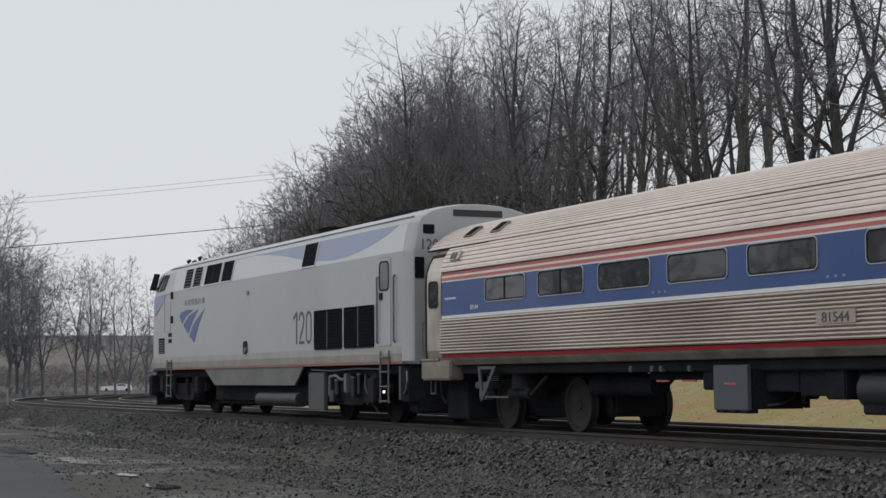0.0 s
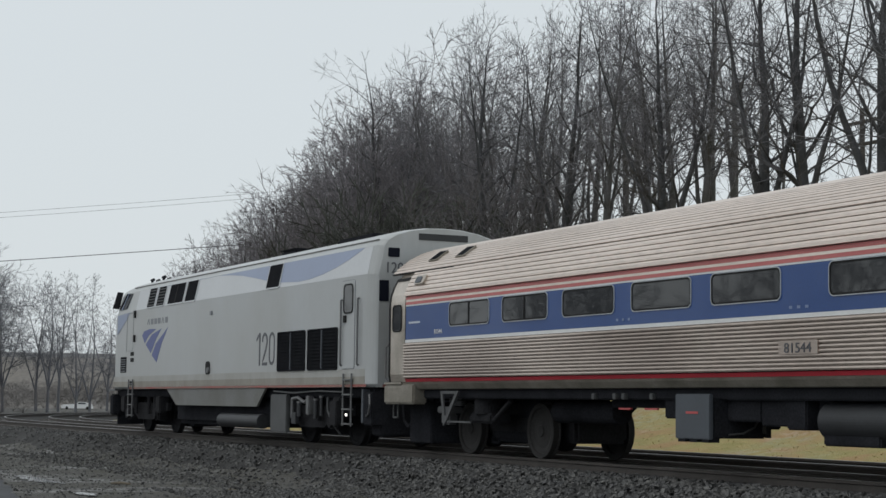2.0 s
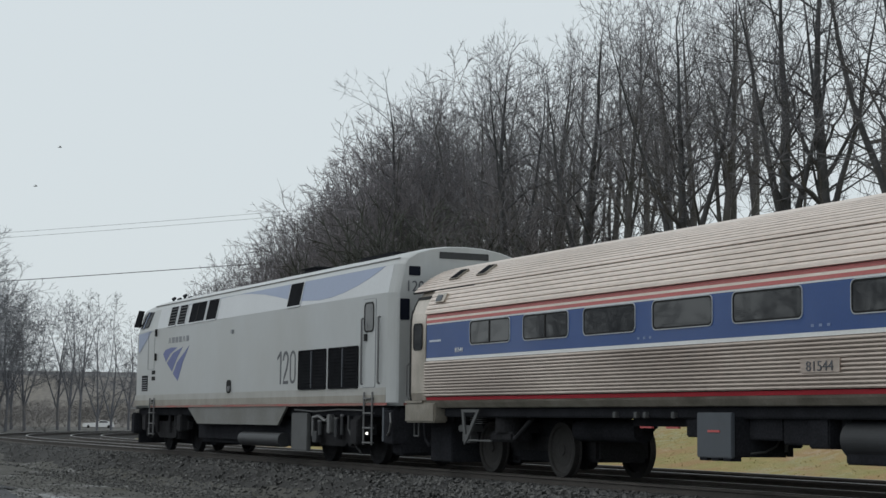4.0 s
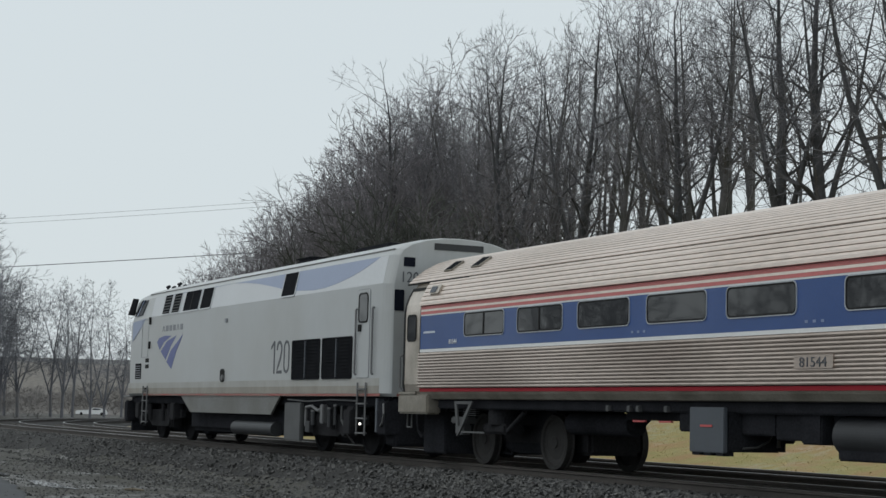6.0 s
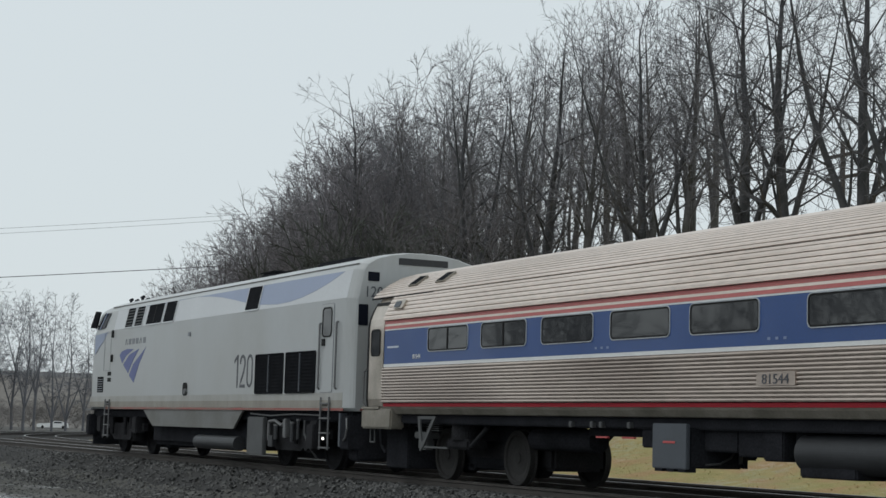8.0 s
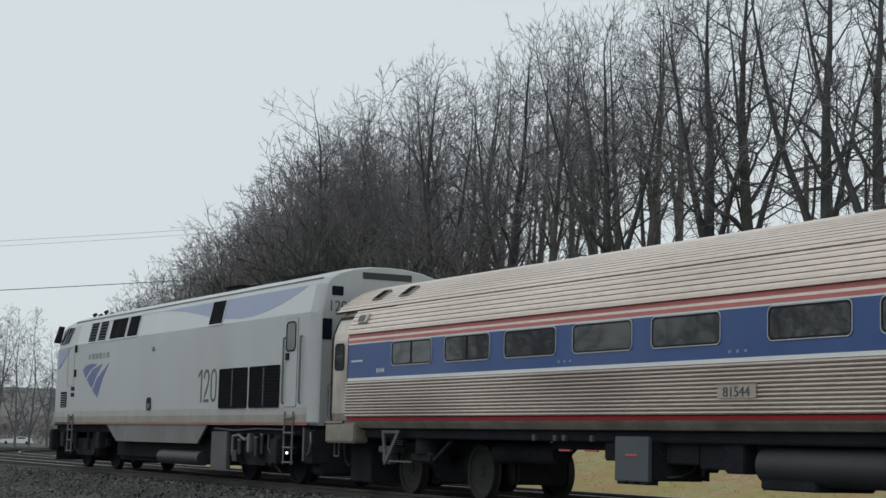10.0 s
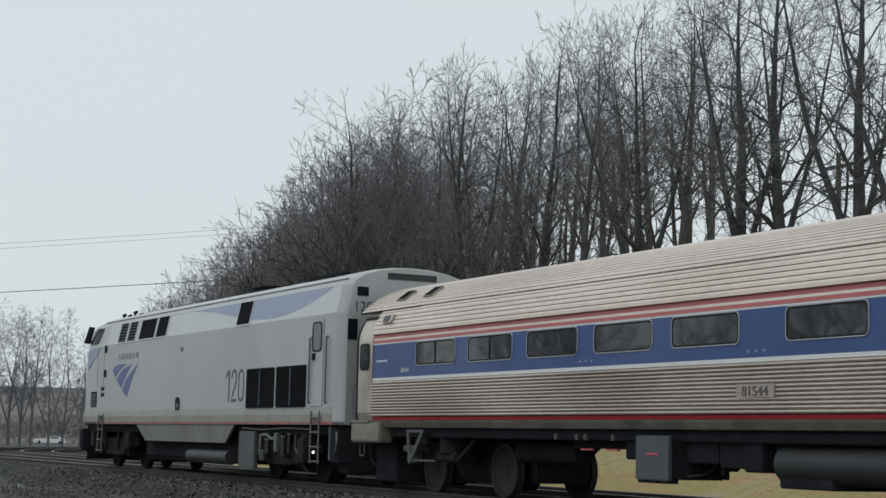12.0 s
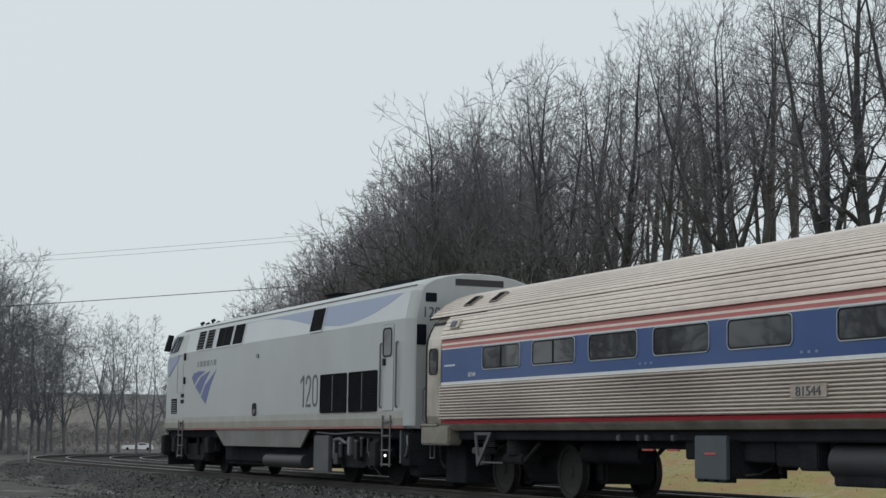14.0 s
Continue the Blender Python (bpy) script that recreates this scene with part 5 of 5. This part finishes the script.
def build_woods():
    rng = random.Random(21)
    tall = [tree_kind(k, 16, 0.19, 0.32, 2, 7, 0.0062, 0.18, 1.05, 0.03, BARK, TWIG, 0.82, 14, 0.090) for k in (3, 8, 14)]
    forked = [tree_kind(k, 16, 0.26, 0.27, 3, 7, 0.0066, 0.23, 1.10, 0.02, DARK_BARK, DARK_TWIG, 0.84, 14, 0.100) for k in (5, 11, 23)]
    slim = [tree_kind(k, 16, 0.11, 0.30, 2, 6, 0.0072, 0.13, 1.0, 0.03, BARK, TWIG, 0.84, 14, 0.080) for k in (17, 19)]
    brush = [tree_kind(k, 6, 0.05, 0.03, 7, 5, 0.010, 0.45, 1.1, 0.06, BRUSH, BRUSH) for k in (31, 33)]
    domed = [tree_kind(k, 11, 0.14, 0.22, 4, 7, 0.0078, 0.30, 1.1, 0.02, BARK, BRUSH, 0.78, 11, 0.120) for k in (35, 39, 47)]
    thicket = [tree_kind(k, 9, 0.045, 0.02, 7, 6, 0.0085, 0.36, 1.1, 0.04, UNDERGROWTH, UNDERGROWTH) for k in (36, 38)]
    far = [tree_kind(k, 16, 0.16, 0.08 + 0.07 * i, 3, 7, 0.0105, 0.24, 1.05, 0.03, FAR_TWIG, FAR_TWIG, 0.84, 11, 0.10) for i, k in enumerate((41, 43, 49))]
    far_round = [tree_kind(k, 16, 0.17, 0.16, 4, 7, 0.0105, 0.32, 1.1, 0.02, FAR_TWIG, FAR_TWIG, 0.78, 12, 0.120) for k in (57, 59)]
    far_brush = [tree_kind(45, 6, 0.04, 0.03, 9, 5, 0.010, 0.5, 1.1, 0.06, FAR_BRUSH, FAR_BRUSH)]

    def stand(kinds, turn, depth, share, label, wide=1.0, name="bare_tree", category="tree", group="bare trees behind the tracks"):
        away = depth / math.cos(radians(turn))
        x, y = polar(turn, away)
        top = min(skyline(turn), skyline(turn + (1.1 if turn < 66.5 else 0.9 if turn < 69.3 else 0.4) * wide) * 1.04) if turn > 64 else skyline(turn)
        h = (top * away + EYE.z - ground_z(x, y)) * share
        plant(name, rng.choice(kinds), x, y, h, rng.uniform(0, 6.28), label, category, group, wide)

    grey = "tall bare winter tree with grey branches on the bank"
    dark = "large dark bare tree with forked trunk on the bank"
    # large trees that stand out
    for turn, depth, share in ((53.65, 33, 1.0), (52.2, 34, 1.0), (49.7, 33, 1.0), (48.0, 32, 1.0), (45.8, 34, 1.0), (57.0, 33, 1.0), (60.1, 34, 1.02), (62.6, 34, 1.02), (66.1, 35, 0.98)):
        stand(forked, turn, depth, share, dark, 0.95)
    for turn, depth, share in ((54.8, 41, 1.0), (55.1, 36, 1.0), (55.7, 34, 1.0), (56.5, 37, 1.0), (57.6, 36, 1.0), (58.2, 38, 1.0), (58.95, 34, 1.0), (61.4, 35, 1.0), (64.0, 36, 0.98), (65.6, 36, 1.0), (60.8, 38, 1.0), (59.4, 40, 1.0), (62.2, 36, 0.97), (65.9, 39, 0.97), (63.3, 37, 0.99), (64.7, 36, 0.98), (62.8, 42, 0.92), (61.8, 43, 0.95), (60.4, 43, 0.98), (57.2, 43, 1.0), (64.4, 43, 0.95)):
        stand(tall, turn, depth, share, grey, 0.95)
    # the wood behind them, thinner where the bank opens
    for depth, gap, low, high in ((42.0, 4.2, 0.72, 0.95), (50.0, 7.0, 0.72, 0.93)):
        a = 59.5 if depth < 45 else 61.0
        while a < 67.5:
            stand(tall + slim + slim, a, depth + rng.uniform(-1.5, 1.5), rng.uniform(low, high), grey, rng.uniform(0.8, 1.05))
            a += math.degrees(gap * math.cos(radians(a)) / depth) * rng.uniform(0.7, 1.4)
    a = 46.0
    while a < 60.0:
        stand(slim, a, rng.uniform(40, 56), rng.uniform(0.55, 0.9), grey, 1.15)
        a += rng.uniform(0.8, 1.4) * (3.2 if a < 55.5 else 1.3)
    # undergrowth
    for depth, gap, first, low, high in ((30.5, 4.0, 62.5, 0.42, 0.68), (36.0, 5.6, 65.0, 0.55, 0.80), (32.5, 6.5, 67.6, 0.68, 0.90)):
        a = first
        while a < 73.9:
            stand(thicket, a, depth + rng.uniform(-1.2, 1.2), rng.uniform(low, high), "leafless reddish-brown brush under the trees", 1.25, "brush", "shrub", "brush on the bank")
            a += math.degrees(gap * math.cos(radians(a)) / depth) * rng.uniform(0.7, 1.4) * (0.75 if a > 69 else 1.0)
    # rounded younger trees that close the edge of the wood
    for depth, gap, first, low, high in ((38.0, 4.4, 64.6, 0.85, 1.04), (44.0, 6.8, 63.6, 0.88, 1.06)):
        a = first
        while a < 73.9:
            if a > 66.6:
                break
            stand(domed, a, depth + rng.uniform(-1.2, 1.2), rng.uniform(low, high), "rounded bare young tree with dense fine twigs", rng.uniform(0.85, 1.1) * (0.85 if a > 67 else 1.0), group="young bare trees at the wood's edge")
            a += math.degrees(gap * math.cos(radians(a)) / depth) * rng.uniform(0.75, 1.3) * (0.8 if a > 68.5 else 1.0)
    for turn, depth, share in ((60.2, 40, 0.55), (61.6, 38, 0.6), (62.6, 40, 0.7)):
        stand(domed, turn, depth, share, "rounded bare young tree with dense fine twigs", 1.0, group="young bare trees at the wood's edge")
    for i in range(22):
        stand(domed, 66.7 + 0.33 * i, (33, 38, 35.5)[i % 3], rng.uniform(0.82, 0.97), "rounded bare young tree with dense fine twigs", rng.uniform(0.85, 1.0), group="young bare trees at the wood's edge")
    for i in range(11):
        stand(domed, 64.2 + 0.65 * i, rng.uniform(41, 47), rng.uniform(0.80, 0.96), "rounded bare young tree with dense fine twigs", rng.uniform(0.95, 1.15), group="young bare trees at the wood's edge")
    a = 46.0
    while a < 64:
        stand(brush, a, rng.uniform(34, 42), rng.uniform(0.18, 0.32), "leafless reddish-brown brush under the trees", 1.3, "brush", "shrub", "brush on the bank")
        a += rng.uniform(1.4, 2.4)
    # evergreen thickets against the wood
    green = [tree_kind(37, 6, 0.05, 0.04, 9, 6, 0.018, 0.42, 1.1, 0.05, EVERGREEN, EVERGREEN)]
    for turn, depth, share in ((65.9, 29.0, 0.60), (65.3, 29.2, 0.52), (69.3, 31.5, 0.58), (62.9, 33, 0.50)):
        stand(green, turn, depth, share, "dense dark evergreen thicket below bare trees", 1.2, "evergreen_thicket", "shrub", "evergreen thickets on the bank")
    # far wood past the bend
    for kinds, spots in ((far_round, ((84.2, 165, 0.105), (83.2, 172, 0.11), (82.3, 160, 0.110), (81.5, 168, 0.112), (80.8, 176, 0.108), (80.2, 166, 0.094), (79.6, 182, 0.078), (79.1, 170, 0.074), (78.5, 186, 0.066), (83.7, 200, 0.10), (82.0, 210, 0.105), (81.1, 205, 0.104), (80.5, 215, 0.095), (79.3, 210, 0.074))),
                         (far, ((82.7, 205, 0.10), (81.2, 190, 0.10), (80.0, 205, 0.08), (78.9, 200, 0.07), (77.45, 205, 0.066), (77.1, 188, 0.070), (76.75, 200, 0.072), (76.2, 196, 0.071), (75.75, 208, 0.064), (75.2, 215, 0.055), (74.7, 220, 0.048)))):
        for turn, away, top in spots:
            x, y = polar(turn, away)
            h = top * away + EYE.z - ground_z(x, y)
            plant("bare_tree", rng.choice(kinds), x, y, h, rng.uniform(0, 6.28), "distant bare tree, haze put into its grey, past the bend of the line", "tree", "far bare trees", rng.uniform(0.9, 1.2))
    a = 74.3
    while a < 85:
        away = rng.uniform(255, 266) if 74.7 < a < 77.5 else rng.uniform(150, 230)
        x, y = polar(a, away)
        h = rng.uniform(0.008, 0.019) * away + 0.6
        plant("brush", far_brush[0], x, y, h, rng.uniform(0, 6.28), "distant grey-brown leafless thicket past the bend", "shrub", "far thicket", 2.0)
        a += rng.uniform(0.22, 0.40)
    # trees behind the camera, mirrored in the car windows
    yard = [tree_kind(k, 16, 0.22, 0.18, 4, 5, 0.03, 0.28, 1.0, 0.08, FAR_TWIG, FAR_TWIG) for k in (51, 53)]
    for i in range(20):
        x, y = -110 + 5.2 * i + rng.uniform(-1.5, 1.5), -44 + rng.uniform(-5, 5)
        plant("bare_tree", rng.choice(yard), x, y, rng.uniform(10, 15), rng.uniform(0, 6.28), "bare tree across the yard, mirrored in the windows", "tree", "bare trees across the yard")


def build_berm():
    """Long road embankment closing the distance, with a barrier on its crest."""
    verts, faces = [], []
    prof = [(268, -0.8), (280, 1.5), (292, 4.5), (302, 7.2), (306, 8.0), (330, 8.2), (360, -0.8)]
    n = 60
    for i in range(n + 1):
        a = 62 + 34 * i / n
        for r, z in prof:
            x, y = polar(a, r)
            wob = 0.6 * noise.noise((i * 0.7, r * 0.05, 2)) if 0 < z < 8 else 0
            verts.append((x, y, z + wob))
    k = len(prof)
    for i in range(n):
        for j in range(k):
            m = (j + 1) % k
            faces.append((i * k + j, i * k + m, (i + 1) * k + m, (i + 1) * k + j))
    tagged(new("embankment", raw("embankment", verts, faces, SCRUB)), "brown scrubby road embankment in the distance", "embankment", kind="structure")
    bm = bmesh.new()
    for i in range(40):
        a0, a1 = 70 + 0.35 * i, 70 + 0.35 * (i + 1)
        (x0, y0), (x1, y1) = polar(a0, 307), polar(a1, 307)
        (x2, y2), (x3, y3) = polar(a1, 307.4), polar(a0, 307.4)
        plate(bm, [(x0, y0), (x1, y1), (x2, y2), (x3, y3)], 0.85, lambda u, v, w: (u, v, 8.0 + w))
    whole("road_barrier", bm, CONCRETE, "grey concrete road barrier on the embankment crest", "barrier", "structure")


def build_wires():
    def span(name, pts, r, label):
        cu = bpy.data.curves.new(name, "CURVE")
        cu.dimensions, cu.bevel_depth, cu.bevel_resolution = "3D", r, 1
        sp = cu.splines.new("POLY")
        sp.points.add(len(pts) - 1)
        for p, q in zip(sp.points, pts):
            p.co = (*q, 1)
        cu.materials.append(WIRE)
        tmp = bpy.data.objects.new(name, cu)
        me = bpy.data.meshes.new_from_object(tmp)
        bpy.data.objects.remove(tmp)
        tagged(new(name, me), label, "wire", "overhead wires")

    def sag(a, b, drop, n=24):
        a, b = Vector(a), Vector(b)
        return [tuple(a.lerp(b, i / n) - Vector((0, 0, drop * 4 * (i / n) * (1 - i / n)))) for i in range(n + 1)]

    def beyond(p, q, k):
        return p[0] + (q[0] - p[0]) * k, p[1] + (q[1] - p[1]) * k

    def carrier(x, y, top, arm):
        z = ground_z(x, y)
        ob = empty("utility_pole", (x, y, z), "tall weathered pole that carries overhead wires", "utility pole", "poles of the overhead wires")
        part("post", rod(bmesh.new(), (0, 0, -0.4), (0, 0, top + 0.25 - z), 0.17, 0.11, 12), POLE, ob)
        part("crossarm", box(bmesh.new(), -arm, arm, -0.06, 0.06, top - z - 0.12, top - z, 0.01), POLE, ob)
        return x, y

    x0, y0 = carrier(*polar(83.0, 120), 9.25, 0.8)
    x1, y1 = carrier(*beyond(polar(83.0, 120), polar(68.5, 120), 1.45), 9.25 + 1.45 * 3.1, 0.8)
    span("power_line", sag((x0, y0, 9.25), (x1, y1, 9.25 + 1.45 * 3.1), 0.12), 0.026, "single black overhead wire crossing the sky")
    x0, y0 = carrier(*polar(84.0, 210), 21.0, 1.2)
    x1, y1 = carrier(*beyond(polar(84.0, 210), polar(69.0, 210), 1.4), 27.3 + 0.4 * 6.4, 1.2)
    for dz in (0.0, 0.6):
        span("power_line", sag((x0, y0, 20.2 + dz), (x1, y1, 26.6 + 0.4 * 6.4 + dz), 0.4), 0.018, "thin distant overhead wire")


def build_pole():
    x, y = polar(50.4, 62)
    z = ground_z(x, y)
    top = 0.163 * 62 + 0.9
    ob = empty("utility_pole", (x, y, z), "weathered wooden utility pole among bare trees", "utility pole")
    part("post", rod(bmesh.new(), (0, 0, -0.3), (0, 0, top + 0.5 - z), 0.12, 0.09, 12), POLE, ob)
    for k in (0.0, -0.8):
        part("crossarm", box(bmesh.new(), -0.9, 0.9, -0.06, 0.06, top - z + k - 0.06, top - z + k + 0.06, 0.01), POLE, ob)


def build_white_car():
    x, y = polar(76.15, 240)
    ob = empty("white_car", (x, y, ground_z(x, y)), "small white car parked far beyond the bend", "car")
    ob.rotation_euler = (0, 0, radians(76.15))
    ob.scale = (0.68, 1.0, 0.85)
    b = bmesh.new()
    side = [(-3.1, 0.2), (3.1, 0.2), (3.1, 0.62), (2.9, 0.95), (1.6, 1.2), (0.3, 1.25), (-0.3, 0.9), (-2.9, 0.78), (-3.15, 0.6)]
    plate(b, side, 1.7, lambda u, v, w: (u, w - 0.85, v))
    part("body", b, CAR_WHITE, ob)
    part("side_window", plate(bmesh.new(), [(0.1, 0.88), (1.9, 0.92), (1.5, 1.10), (0.35, 1.14)], 1.72, lambda u, v, w: (u, w - 0.86, v)), PANE_DARK, ob)
    for x in (-2.0, 2.0):
        part("wheel", rod(bmesh.new(), (x, -0.86, 0.26), (x, 0.86, 0.26), 0.26, sides=16), GASKET, ob)


def build_marker():
    x, y = polar(79.6, 78)
    z = ground_z(x, y)
    ob = empty("marker_post", (x, y, z), "small pale marker post beside the track", "post")
    part("post", box(bmesh.new(), -0.035, 0.035, -0.035, 0.035, -0.2, 0.95, 0.01), CONCRETE, ob)


def build_bird(start, end):
    """A small dark bird on the wing, built in one pose; start and end: places at 4.3 and 5.8 s."""
    ob = empty("bird", start, "small dark bird flying across the sky", "bird", "birds in flight")
    bm = bmesh.new()
    bmesh.ops.create_uvsphere(bm, u_segments=10, v_segments=6, radius=0.5, matrix=Matrix.Diagonal((0.22, 0.08, 0.07, 1)))
    rod(bm, (-0.08, 0, 0), (-0.20, 0, 0.0), 0.035, 0.012, 8)
    part("body", bm, WIRE, ob)
    for sgn in (-1, 1):
        part("wing", plate(bmesh.new(), [(0.05, sgn * 0.02), (0.03, sgn * 0.16), (-0.05, sgn * 0.26), (-0.05, sgn * 0.12), (-0.06, sgn * 0.02)], 0.01, lambda u, v, w: (u, v, w + 0.35 * abs(v))), WIRE, ob)
    a, b = Vector(start), Vector(end)
    speed = (b - a) / 1.5
    turn = math.degrees(math.atan2(speed.y, speed.x))
    return ob, [(t, pose(*(a + speed * (t - 4.3)), 0, 0, turn)) for t in (0.0, 3.0, 6.0, 9.0, 14.0)]


car, car_wheels = build_car()
loco, loco_wheels = build_loco()
build_woods()
build_berm()
build_wires()
build_pole()
build_white_car()
build_marker()
birds = [build_bird((-99.42, 16.13, 21.05), (-94.75, 31.21, 21.44)), build_bird((-99.80, 14.53, 18.11), (-95.29, 29.76, 18.82))]


# ---------- what moves: the standing train pulls away ----------
PULL = [(0.0, 0.0), (8.4, 0.0), (9.0, 0.012), (9.6, 0.05), (10.3, 0.108), (10.5, 0.136), (11.0, 0.195), (11.5, 0.270), (12.0, 0.355), (12.5, 0.482), (13.0, 0.632), (13.5, 0.832), (14.0, 1.056)]


def motions():
    for thing, sets in ((car, car_wheels), (loco, loco_wheels)):
        walk(thing, [(t, pose(-s, 0, 0)) for t, s in PULL])
        for ax, r in sets:
            at = ax.location.copy()
            walk(ax, [(t, pose(at.x, at.y, at.z, 0, -math.degrees(s / r), 0)) for t, s in PULL])
    for bird, rows in birds:
        walk(bird, rows)


motions()
